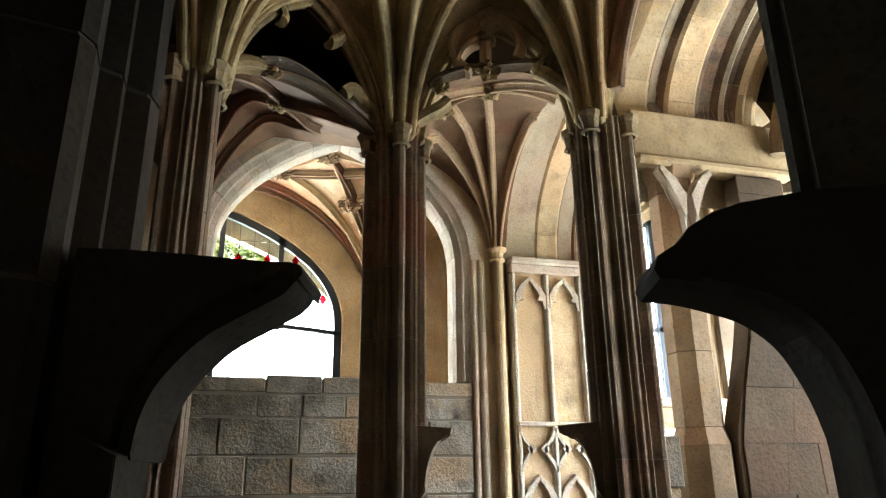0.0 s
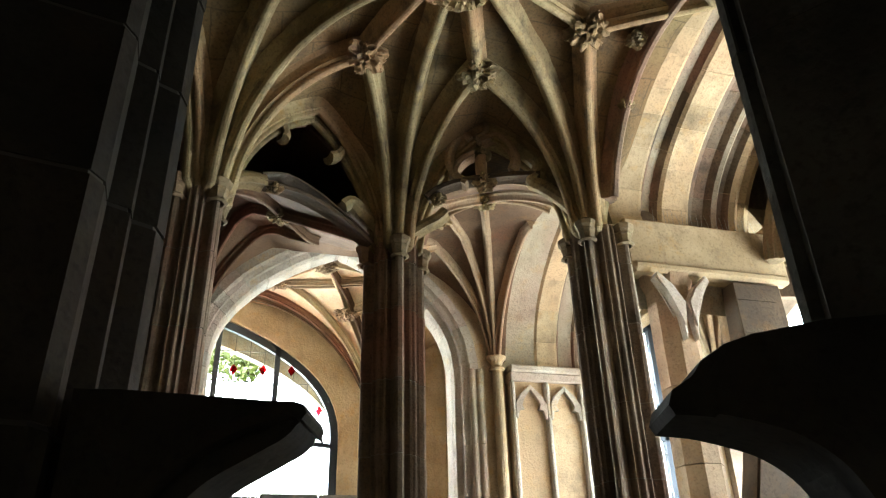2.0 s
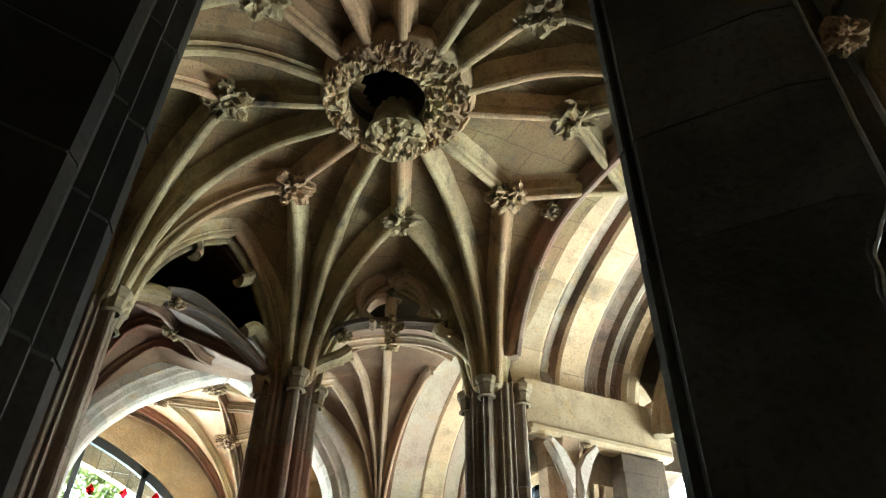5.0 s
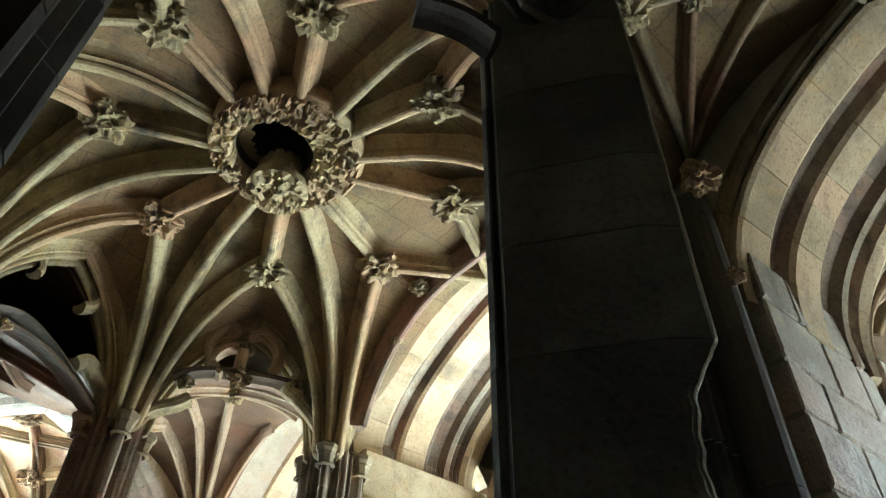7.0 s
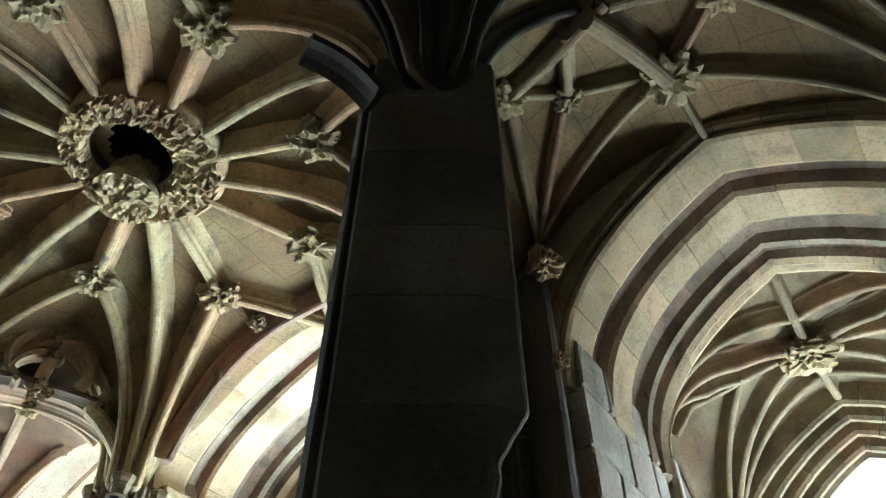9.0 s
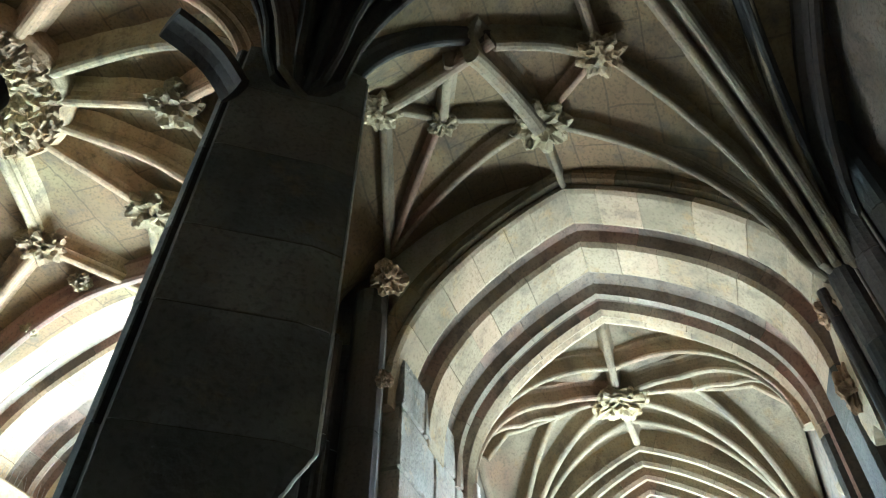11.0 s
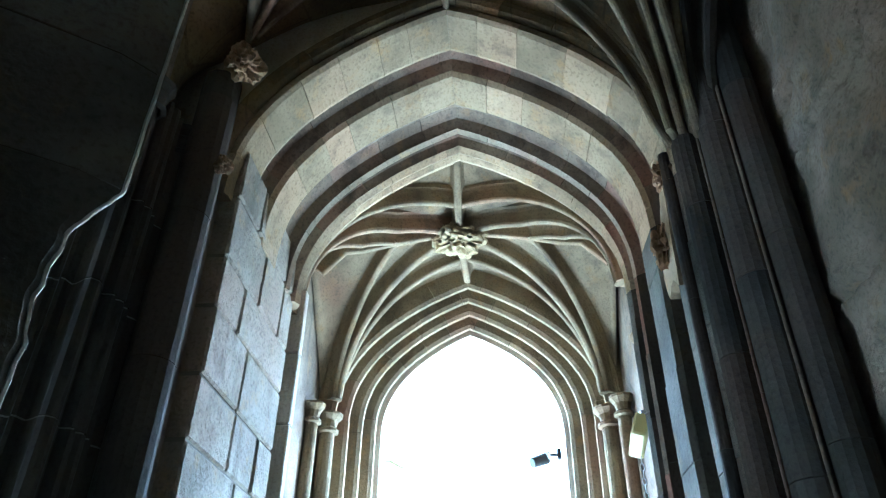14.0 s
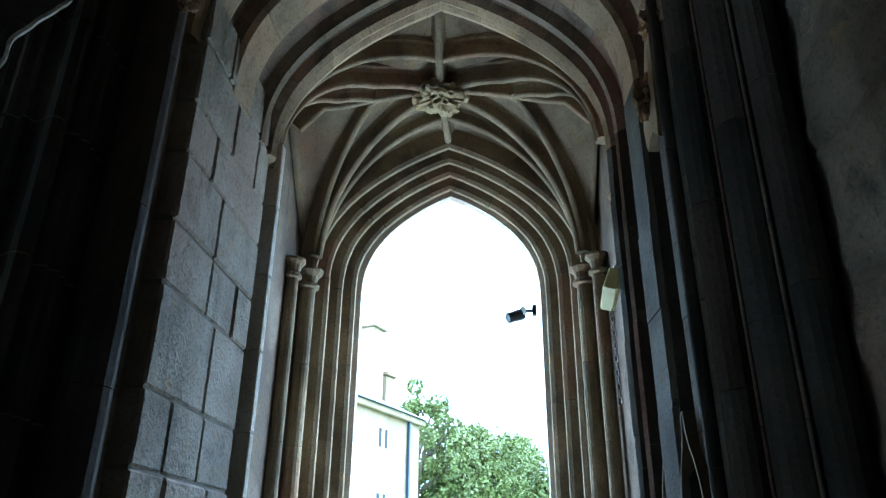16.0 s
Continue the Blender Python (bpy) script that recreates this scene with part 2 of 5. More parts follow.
def arch_path(c, w, zs, h, z0, axis, at, steps=28, jamb=12, z1=None):
    """Points and inward ways of a whole arch in the plane axis = at, from the floor up and down again."""
    half = arch_curve(w, h, steps)
    z1 = z0 if z1 is None else z1
    flat = [(w, z0 + (zs - z0) * i / jamb) for i in range(jamb) if z0 < zs - 0.01] + [(x, zs + z) for x, z in half]
    flat += [(-x, zs + z) for x, z in half[-2::-1]] + [(-w, zs + (z1 - zs) * i / jamb) for i in range(1, jamb + 1) if z1 < zs - 0.01]
    pts, ways = [], []
    for i, (x, z) in enumerate(flat):
        a, b = flat[max(0, i - 1)], flat[min(len(flat) - 1, i + 1)]
        t = Vector((b[0] - a[0], b[1] - a[1])).normalized()
        nrm = Vector((-t.y, t.x))
        if axis == "x":
            pts.append(Vector((at, c + x, z)))
            ways.append(Vector((0, nrm.x, nrm.y)))
        else:
            pts.append(Vector((c + x, at, z)))
            ways.append(Vector((nrm.x, 0, nrm.y)))
    return pts, ways


def arch_stones(parent, name, c, w, zs, h, z0, axis, at, profile, mat, per=3, joint=0.0016, z1=None):
    """The moulded order of an arch, stone by stone."""
    pts, ways = arch_path(c, w, zs, h, z0, axis, at, z1=z1)
    side = Vector((1, 0, 0)) if axis == "x" else Vector((0, 1, 0))
    n, made = len(pts), []
    i = 0
    while i < n - 1:
        j = min(n - 1, i + (random.randint(per - 1, per + 1) if per > 2 else per))
        seg, way = [p.copy() for p in pts[i:j + 1]], ways[i:j + 1]
        seg[0] += (seg[1] - seg[0]).normalized() * joint
        seg[-1] += (seg[-2] - seg[-1]).normalized() * joint
        jit = random.uniform(-0.003, 0.003)
        me = sweep_mesh(name, seg, way, [(s, d + jit) for s, d in profile], mat, closed=True, out=side)
        made.append(part(name, me, mat, parent))
        i = j
    return made


def arch_height(x, w, zs, h):
    s = min(1.0, abs(x) / w)
    return zs + h * max(0.0, 1 - s ** 1.1) ** 0.42


def wall_x(name, x0, x1, y0, y1, z1, arches, mat, label, open_sides=()):
    """A wall across x0..x1 from y0 to y1 with arched openings (centre, half width, springing, rise, sill)."""
    ys = {round(y0, 4), round(y1, 4)}
    for c, w, zs, h, zb in arches:
        for x, _ in arch_curve(w, h, 20):
            ys |= {round(c + x, 4), round(c - x, 4)}
    ys = sorted(ys)
    verts, faces = [], []

    def slab(ya, yb, la, lb, ha, hb):
        k = len(verts)
        for x in (x0, x1):
            verts.extend([(x, ya, la), (x, yb, lb), (x, yb, hb), (x, ya, ha)])
        faces.extend([(k, k + 1, k + 2, k + 3), (k + 7, k + 6, k + 5, k + 4), (k, k + 4, k + 5, k + 1), (k + 3, k + 2, k + 6, k + 7)])
        return k

    for ya, yb in zip(ys, ys[1:]):
        mid = (ya + yb) / 2
        hit = next((a for a in arches if abs(mid - a[0]) < a[1]), None)
        if hit:
            c, w, zs, h, zb = hit
            slab(ya, yb, arch_height(ya - c, w, zs, h), arch_height(yb - c, w, zs, h), z1, z1)
            if zb > 0:
                slab(ya, yb, 0, 0, zb, zb)
        else:
            low = 4.05 if any(abs(ya - q) < 0.02 for q in open_sides) and any(abs(yb - q) < 0.02 for q in open_sides) else 0
            slab(ya, yb, low, low, z1, z1)
    for c, w, zs, h, zb in arches:
        for s in (-1, 1):
            k = len(verts)
            y = c + s * w
            low = zs - 0.4 if any(abs(y - q) < 0.02 for q in open_sides) else 0
            verts.extend([(x0, y, low), (x1, y, low), (x1, y, zs), (x0, y, zs)])
            faces.append((k, k + 1, k + 2, k + 3))
    for y in (y0, y1):
        k = len(verts)
        verts.extend([(x0, y, 0), (x1, y, 0), (x1, y, z1), (x0, y, z1)])
        faces.append((k, k + 1, k + 2, k + 3))
    ob = part(name, mesh_of(name, verts, faces, mat), mat)
    bm = bmesh.new()
    bm.from_mesh(ob.data)
    bmesh.ops.remove_doubles(bm, verts=bm.verts, dist=0.0005)
    bm.to_mesh(ob.data)
    bm.free()
    return tagged(ob, label, "wall", kind="structure")


def swap_xy(ob):
    """Turn a wall built across x into one across y."""
    me = ob.data
    for v in me.vertices:
        v.co = (v.co.y, v.co.x, v.co.z)
    me.flip_normals()
    return ob


# ---- plan ----
O = Vector((0.98, 2.78, 0))            # middle of the well
NORTH, PORCH, OUTER = 2.75, 4.05, 5.45   # faces of the arcade wall and of the outer wall
NEAR, FAR, SOUTH = -1.65, 7.25, -3.0
CAP, CROWN, RING = 4.23, 5.40, 1.12
COLUMN = {k: O + Vector((2.05 * math.cos(radians(a)), 2.05 * math.sin(radians(a)), 0)) for k, a in
          (("B", 45), ("A", 90), ("D", 135), ("I", 180), ("E", 225), ("F", 270), ("H", 315))}
COLUMN["F"] = Vector((1.10, 0.66, 0))
A_NEAR = (-0.15, 1.10, 3.95, 1.30, 0)
A_MID = (3.05, 1.45, 4.40, 1.22, 0)
A_FAR = (5.95, 1.40, 4.20, 1.50, 0)
A_CHAPEL = (0.86, 1.40, 4.00, 1.58, 0)
DOOR = (-0.12, 0.77, 3.75, 0.96, 0)


def wider(a, k):
    return (a[0], a[1] + k, a[2], a[3] + k, a[4])


# ---- structure ----
tagged(part("floor", boxm(-3.4, 6.0, -2.0, 10.2, -0.2, 0.0), FLOOR), "worn grey flagstone floor of the well chamber", "floor", kind="structure")
wall_x("wall_north", NORTH, PORCH, NEAR - 0.3, FAR + 0.35, 6.3, [wider(A_NEAR, 0.06), wider(A_MID, 0.04), wider(A_FAR, -0.02)], BUFF, "thick buff sandstone arcade wall with three arches", (4.54, 4.57))
OUT_OPEN = [(3.05, 1.25, 3.6, 1.1, 0.9), (5.95, 1.2, 3.6, 1.1, 0.9)]
wall_x("wall_outer", OUTER, OUTER + 0.4, NEAR - 0.3, FAR + 0.35, 6.3, [wider(DOOR, 0.40)] + OUT_OPEN, PIER, "brown sandstone outer wall with a doorway and open arches")
wall_x("wall_outer_face", OUTER + 0.4, OUTER + 0.5, NEAR - 0.3, FAR + 0.35, 6.3, [DOOR] + OUT_OPEN, PALE, "pale limestone outside face round the openings")
swap_xy(wall_x("wall_far", FAR, FAR + 0.35, SOUTH - 0.3, NORTH, 6.3, [wider(A_CHAPEL, 0.05)], OCHRE, "limewashed sandstone wall with a wide chapel arch"))
swap_xy(wall_x("wall_gallery", FAR, FAR + 0.35, PORCH, OUTER, 6.3, [(4.85, 0.5, 4.2, 0.7, 0.8)], OCHRE, "limewashed end wall with an arched window"))
swap_xy(wall_x("wall_chapel", 9.5, 9.85, SOUTH - 0.3, NORTH, 6.3, [(-0.42, 1.62, 3.75, 1.62, 2.6)], OCHRE, "ochre chapel wall round a wide arched window"))
swap_xy(wall_x("wall_chapel_outer", 10.05, 10.25, SOUTH - 0.3, NORTH + 0.25, 6.3, [(-0.60, 1.90, 3.6, 1.62, 0.4)], PALE, "grey limestone outer wall with a lower arch beyond the chapel window"))
swap_xy(wall_x("wall_near", NEAR - 0.4, NEAR - 0.1, SOUTH - 0.3, OUTER, 6.3, [], PLASTER, "rough stained plaster wall with long cracks"))
# South wall is dark only to lower the light bounced into the chamber.
wall_x("wall_south", SOUTH - 0.3, SOUTH, NEAR - 0.3, 9.85, 6.3, [], SHADE_STONE, "dark sandstone wall of the chamber, coloured dark to cut bounced light")
wall_x("wall_chapel_side", NORTH - 0.05, NORTH + 0.25, FAR + 0.35, 9.85, 6.3, [], OCHRE, "plain ochre side wall of the chapel")
swap_xy(wall_x("wall_porch_west", 1.10, 1.45, PORCH, OUTER, 6.3, [], PIER, "buff sandstone side wall of the porch"))
swap_xy(wall_x("wall_porch_east", -1.60, -1.34, PORCH, OUTER, 6.3, [], PIER, "buff sandstone side wall of the porch by the door"))
# Unseen cover, added so no sky light leaks in above the vaults.
tagged(part("roof", boxm(-3.5, 6.1, -2.1, 10.3, 6.3, 6.5), SLATE), "unseen slab over the chamber, added to shut out sky light", "roof", kind="structure")

# vault: conoids that spring from columns and corbels
SPRING = [(p.x, p.y, 4.32 if k == "F" else CAP, 1.30, CROWN) for k, p in COLUMN.items()]
SPRING += [(NORTH, -1.35, 4.15, 1.7, 5.42), (NORTH, FAR, 4.23, 1.7, 5.5), (-0.75, FAR, 4.23, 1.6, 5.6), (0.2, NEAR, 4.15, 1.7, 5.42), (-1.6, NEAR, 4.1, 1.7, 5.42), (SOUTH, 1.0, 4.1, 1.7, 5.42), (SOUTH, 4.4, 4.1, 1.7, 5.42)]


def vault_z(x, y):
    z = 9.0
    for sx, sy, zc, reach, top in SPRING:
        r = min(1.0, max(0.0, math.hypot(x - sx, y - sy) - 0.10) / (reach - 0.10))
        z = min(z, zc + (top - zc) * max(0.0, 1 - (1 - r) ** 2.1) ** 0.56)
    return z


def web(name, x0, x1, y0, y1, fn, mat, label, step=0.038, keep=None):
    nx, ny = round((x1 - x0) / step), round((y1 - y0) / step)
    verts = [(x0 + (x1 - x0) * i / nx, y0 + (y1 - y0) * j / ny) for i in range(nx + 1) for j in range(ny + 1)]
    verts = [(x, y, fn(x, y) + 0.012 * noise.noise(Vector((x, y, 0)) * 2.7) + 0.006 * noise.noise(Vector((x, y, 3)) * 9)) for x, y in verts]
    k = ny + 1
    faces = [(i * k + j, i * k + j + 1, (i + 1) * k + j + 1, (i + 1) * k + j) for i in range(nx) for j in range(ny)]
    faces = [q for q in faces if math.hypot(verts[q[0]][0] - 0.93, verts[q[0]][1] - 2.72) > 0.24]
    if keep:
        faces = [q for q in faces if keep(verts[q[0]][0], verts[q[0]][1])]
    return tagged(part(name, mesh_of(name, verts, faces, mat, True), mat), label, "vault", kind="structure")


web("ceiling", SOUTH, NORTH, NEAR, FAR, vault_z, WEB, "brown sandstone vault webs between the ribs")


def beyond(x, y):
    """How far a plan point lies behind the line of piers D, A, B, and the height of the lower arch there."""
    left = x < COLUMN["A"].x
    p, q = (COLUMN["D"], COLUMN["A"]) if left else (COLUMN["A"], COLUMN["B"])
    d = (q - p).normalized()
    s, off = (x - p.x) * d.x + (y - p.y) * d.y, (y - p.y) * d.x - (x - p.x) * d.y
    f = math.sin(math.pi * min(1.0, max(0.0, s / (q - p).length)))
    return off, 4.27 + (0.19 * f if left else 0.47 * f ** 0.5)


def ambulatory_z(x, y):
    """The vault behind the piers hangs from the lower arches; a dark hollow lies above it."""
    off, low = beyond(x, y)
    return min(vault_z(x, y) - 0.03, low + 0.05 + 0.50 * max(0.0, off))


web("ceiling_ambulatory", SOUTH, NORTH, 4.2, FAR, ambulatory_z, VAULT_RED, "reddish sandstone vault webs of the passage behind the piers", keep=lambda x, y: beyond(x, y)[0] > 0.07)


def porch_z(x, y):
    z = 9.0
    for c in (-0.12, 3.05, 5.95):
        for sx in (PORCH, OUTER):
            for s in (-1, 1):
                r = min(1.0, math.hypot(x - sx, y - c - s * 1.15) / 1.35)
                z = min(z, 3.95 + 1.21 * max(0.0, 1 - (1 - r) ** 2.1) ** 0.56)
    z = z if abs(z) < 8 else 5.2
    c, w, zs, h, zb = DOOR
    if abs(y - c) < w + 0.44:
        z = min(z, max(3.97, arch_height(y - c, w + 0.45, zs, h + 0.40) + 0.03) + max(0.0, OUTER - x) * 1.1)
    return z + 0.55 * max(0.0, PORCH + 0.40 - x)


# Lighter stone than the main vault: the extra light is in its colour.
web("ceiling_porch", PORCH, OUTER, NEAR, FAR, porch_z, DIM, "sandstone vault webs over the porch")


def chapel_z(x, y):
    z = 9.0
    for sx, sy in ((-2.2, FAR + 0.35), (2.6, FAR + 0.35), (-2.2, 9.5), (1.75, 9.5)):
        r = min(1.0, math.hypot(x - sx, y - sy) / 2.0)
        z = min(z, 3.7 + 1.95 * max(0.0, 1 - (1 - r) ** 2.0) ** 0.55)
    return z


web("ceiling_chapel", SOUTH, NORTH, FAR + 0.35, 9.5, chapel_z, OCHRE, "ochre limewashed chapel vault")

RIB_PROFILE = [(-0.058, 0.10), (-0.058, 0.015), (-0.046, -0.005), (-0.048, -0.03), (-0.026, -0.045), (-0.016, -0.075), (-0.02, -0.098), (-0.009, -0.108), (0.009, -0.108), (0.02, -0.098), (0.016, -0.075), (0.026, -0.045), (0.048, -0.03), (0.046, -0.005), (0.058, 0.015), (0.058, 0.10)]

WIDE_PROFILE = [(-0.095, 0.10), (-0.095, 0.012), (-0.080, -0.002), (-0.060, -0.026), (-0.047, -0.058), (-0.042, -0.086), (-0.046, -0.096), (-0.036, -0.104), (-0.027, -0.112), (-0.030, -0.132), (-0.024, -0.150), (-0.008, -0.158)]
WIDE_PROFILE = WIDE_PROFILE + [(-x, z) for x, z in WIDE_PROFILE[::-1]]

HOLLOW_PROFILE = [(-0.085, 0.10), (-0.085, 0.005), (-0.064, -0.012), (-0.046, -0.042), (-0.036, -0.085), (-0.034, -0.125), (-0.038, -0.145), (-0.030, -0.165), (-0.012, -0.175)]
HOLLOW_PROFILE = HOLLOW_PROFILE + [(-x, z) for x, z in HOLLOW_PROFILE[::-1]]


def rib(parent, a, b, fn, mat=RIB, size=1.0, steps=16, drop=0.0):
    """A moulded rib below the web, over the plan line from a to b."""
    pts = []
    for i in range(steps + 1):
        f = (i / steps) ** 1.5 if steps > 6 else i / steps
        x, y = a[0] + (b[0] - a[0]) * f, a[1] + (b[1] - a[1]) * f
        pts.append(Vector((x, y, fn(x, y) - drop)))
    d = Vector((b[0] - a[0], b[1] - a[1], 0)).normalized()
    out = Vector((-d.y, d.x, 0))
    ways = []
    for i in range(len(pts)):
        t = (pts[min(i + 1, steps)] - pts[max(i - 1, 0)]).normalized()
        w = t.cross(out)
        ways.append(w if w.z > 0 else -w)
    me = sweep_mesh("rib", pts, ways, [(s * size, d2 * size) for s, d2 in (WIDE_PROFILE if mat is RIB else HOLLOW_PROFILE if mat is DIM else RIB_PROFILE)], mat, closed=True, out=out)
    return part("rib", me, mat, parent)


def carved_ball(name, at, r, mat, parent=None, flat=0.6, knobs=7, seed=0, label=""):
    """A carved boss: a lump with petals and hollows."""
    bm = bmesh.new()
    bmesh.ops.create_icosphere(bm, subdivisions=4, radius=1.0)
    rng = random.Random(seed)
    ph = rng.uniform(0, 6)
    for v in bm.verts:
        a = math.atan2(v.co.y, v.co.x) + ph
        rad = math.hypot(v.co.x, v.co.y)
        k = 1 + 0.16 * math.cos(knobs * a) * rad + 0.20 * (noise.noise(v.co * 3.2 + Vector((seed * 3.1, 0, 0)))) + 0.10 * noise.noise(v.co * 8 + Vector((0, seed, 0)))
        hole = 0.85 if 0.45 < rad < 0.7 and math.cos(knobs * a) < 0 else 1.0
        pit = noise.noise(v.co * 4.6 + Vector((0, 0, seed * 1.7)))
        hole *= 1 - 0.42 * max(0.0, min(1.0, pit * 6 - 0.6))
        v.co = v.co * k * hole
        v.co.z *= flat
        v.co = v.co * r + Vector(at)
    return part(name, bm, mat, parent, label)

# ---- star vault over the well ----
star = thing("star_vault", "star vault with moulded sandstone ribs and carved bosses over the well", "vault", kind="structure")
angle = {k: math.atan2(p.y - O.y, p.x - O.x) for k, p in COLUMN.items()}
boss_at = [O + Vector((RING * math.cos(radians(67.5 - 45 * k)), RING * math.sin(radians(67.5 - 45 * k)), 0)) for k in range(8)]
for key, p in COLUMN.items():
    for b in boss_at:
        if (b - p).length < 1.35:
            rib(star, p, b, vault_z)
    d = (O - p).normalized()
    rib(star, p, O - d * 0.40, vault_z)
for b in boss_at:
    d = (O - b).normalized()
    rib(star, b, O - d * 0.40, vault_z, steps=6)
rib(star, (NORTH, 2.78), boss_at[1], vault_z, steps=6)
rib(star, (NORTH, 2.78), boss_at[2], vault_z, steps=6)
ring_keys = ["B", "A", "D", "I", "E", "F", "H"]
for a, b in zip(ring_keys, ring_keys[1:]):
    pa, pb = COLUMN[a], COLUMN[b]
    mid = (pa + pb) / 2
    side = (pb - pa).normalized()
    side = Vector((-side.y, side.x, 0)) * (1 if (mid - O).dot(Vector((-side.y, side.x, 0))) > 0 else -1)
    for foot, far in ((pa, a), (pb, b)):
        # Ribs at pier F are coloured dark to stand for the shade there.
        mat = SHADE_STONE if far == "F" else RIB
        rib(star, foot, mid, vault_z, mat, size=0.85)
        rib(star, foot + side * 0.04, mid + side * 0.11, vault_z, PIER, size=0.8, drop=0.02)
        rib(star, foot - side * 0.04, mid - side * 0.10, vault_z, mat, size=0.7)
for i, b in enumerate(boss_at):
    carved_ball("boss", (b.x, b.y, vault_z(b.x, b.y) - 0.125), 0.15, RIB, star, 0.62, 5 + i % 3, i + 1)

for key in ("B", "H"):
    wall_line = COLUMN[key].y * 0.9 + A_MID[0] * 0.1
    rib(star, (2.50, wall_line), (2.50, A_MID[0]), vault_z, PIER, size=1.5)
carved_ball("boss", (2.50, 3.62, vault_z(2.50, 3.62) - 0.15), 0.055, RIB, star, 0.8, 6, 55)
carved_ball("boss", (2.66, 4.22, 5.36), 0.05, RIB, star, 0.8, 3, 52)
carved_ball("boss", (2.41, 3.22, vault_z(2.41, 3.22) - 0.08), 0.075, RIB, star, 0.8, 4, 53)

# ---- ambulatory ribs ----
amb = thing("ambulatory_vault", "ribbed sandstone vault with carved bosses round the well", "vault", kind="structure")
B1, B2, B3, B6 = (2.25, -0.13), (2.02, 0.39), (1.75, 0.65), (1.90, -0.54)
CN, HC = (NORTH, -1.35), (2.60, 0.95)
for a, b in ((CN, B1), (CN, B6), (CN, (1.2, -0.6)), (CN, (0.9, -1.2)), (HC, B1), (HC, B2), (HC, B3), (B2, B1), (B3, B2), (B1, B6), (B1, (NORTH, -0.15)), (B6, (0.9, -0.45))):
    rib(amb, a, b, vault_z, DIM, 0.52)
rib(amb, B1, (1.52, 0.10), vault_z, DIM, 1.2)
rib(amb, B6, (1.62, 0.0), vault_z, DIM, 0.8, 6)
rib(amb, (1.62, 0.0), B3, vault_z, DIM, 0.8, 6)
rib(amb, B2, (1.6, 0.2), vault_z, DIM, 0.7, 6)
# Dark ribs from pier F; their shade is in the stone colour.
for b in ((1.62, 0.0), (1.2, -0.5), (0.7, -0.6), (0.2, -0.35), (0.1, 0.2)):
    rib(amb, COLUMN["F"][:2], b, vault_z, SHADE_STONE, 0.9)
for i, b in enumerate((B1, B2, B3, B6)):
    carved_ball("boss", (b[0], b[1], vault_z(*b) - 0.10), (0.16, 0.085, 0.11, 0.12)[i], RIB, amb, 0.6, 8, 20 + i)
rib(amb, (2.72, -1.42), (1.7, -1.58), vault_z, SHADE_STONE, 1.4)
rib(amb, (2.72, -1.40), (1.4, -1.2), vault_z, SHADE_STONE, 0.9)
rib(amb, (2.70, -1.40), (1.5, -0.85), vault_z, DIM, 0.7)
FB = (2.0, 5.5)
CC = (2.66, FAR)
for a, b in ((CC, FB), (CC, (1.62, 5.8)), (CC, (1.2, 6.3)), (COLUMN["A"][:2], FB), (COLUMN["B"][:2], FB), (COLUMN["A"][:2], (1.62, 5.8)), (COLUMN["A"][:2], (0.1, 5.9)), (COLUMN["D"][:2], (0.1, 5.9)), ((-0.75, FAR), (0.1, 5.9)), (CC, (NORTH - 0.05, 6.0)), ((-0.75, FAR), (0.5, 6.4)), (FB, (NORTH, 5.6)), (FB, (1.62, 5.8)), (COLUMN["D"][:2], (-1.4, 5.4)), ((0.5, 6.4), (0.1, 5.9))):
    rib(amb, a, b, ambulatory_z, TAN if a[0] > 1.9 or b[0] > 1.9 else VAULT_RED, 0.9)
for i, b in enumerate((FB, (1.62, 5.8), (0.1, 5.9))):
    carved_ball("boss", (b[0], b[1], ambulatory_z(*b) - 0.07), 0.12, RIB, amb, 0.6, 6, 40 + i)

# ---- piers round the well ----
def pier_outline(r, turn, n=96):
    """Clustered pier in plan: four shafts, hollows between."""
    pts = []
    for i in range(n):
        a = 2 * math.pi * i / n
        d = abs((a + math.pi / 4) % (math.pi / 2) - math.pi / 4)
        k = 0.76 + 0.24 * math.exp(-(d / 0.17) ** 4) - 0.10 * math.exp(-((d - 0.33) / 0.09) ** 2) + 0.07 * math.exp(-((d - 0.50) / 0.06) ** 2) - 0.05 * math.exp(-((d - 0.62) / 0.05) ** 2) + 0.06 * math.exp(-((d - 0.785) / 0.10) ** 2)
        pts.append((r * k * math.cos(a + turn), r * k * math.sin(a + turn)))
    return pts


def prism(outline, z0, z1, at, mat, name="drum", taper=1.0):
    n = len(outline)
    verts = [(at[0] + x, at[1] + y, z0) for x, y in outline] + [(at[0] + x * taper, at[1] + y * taper, z1) for x, y in outline]
    faces = [(i, (i + 1) % n, n + (i + 1) % n, n + i) for i in range(n)] + [tuple(range(n - 1, -1, -1)), tuple(range(n, 2 * n))]
    return mesh_of(name, verts, faces, mat)


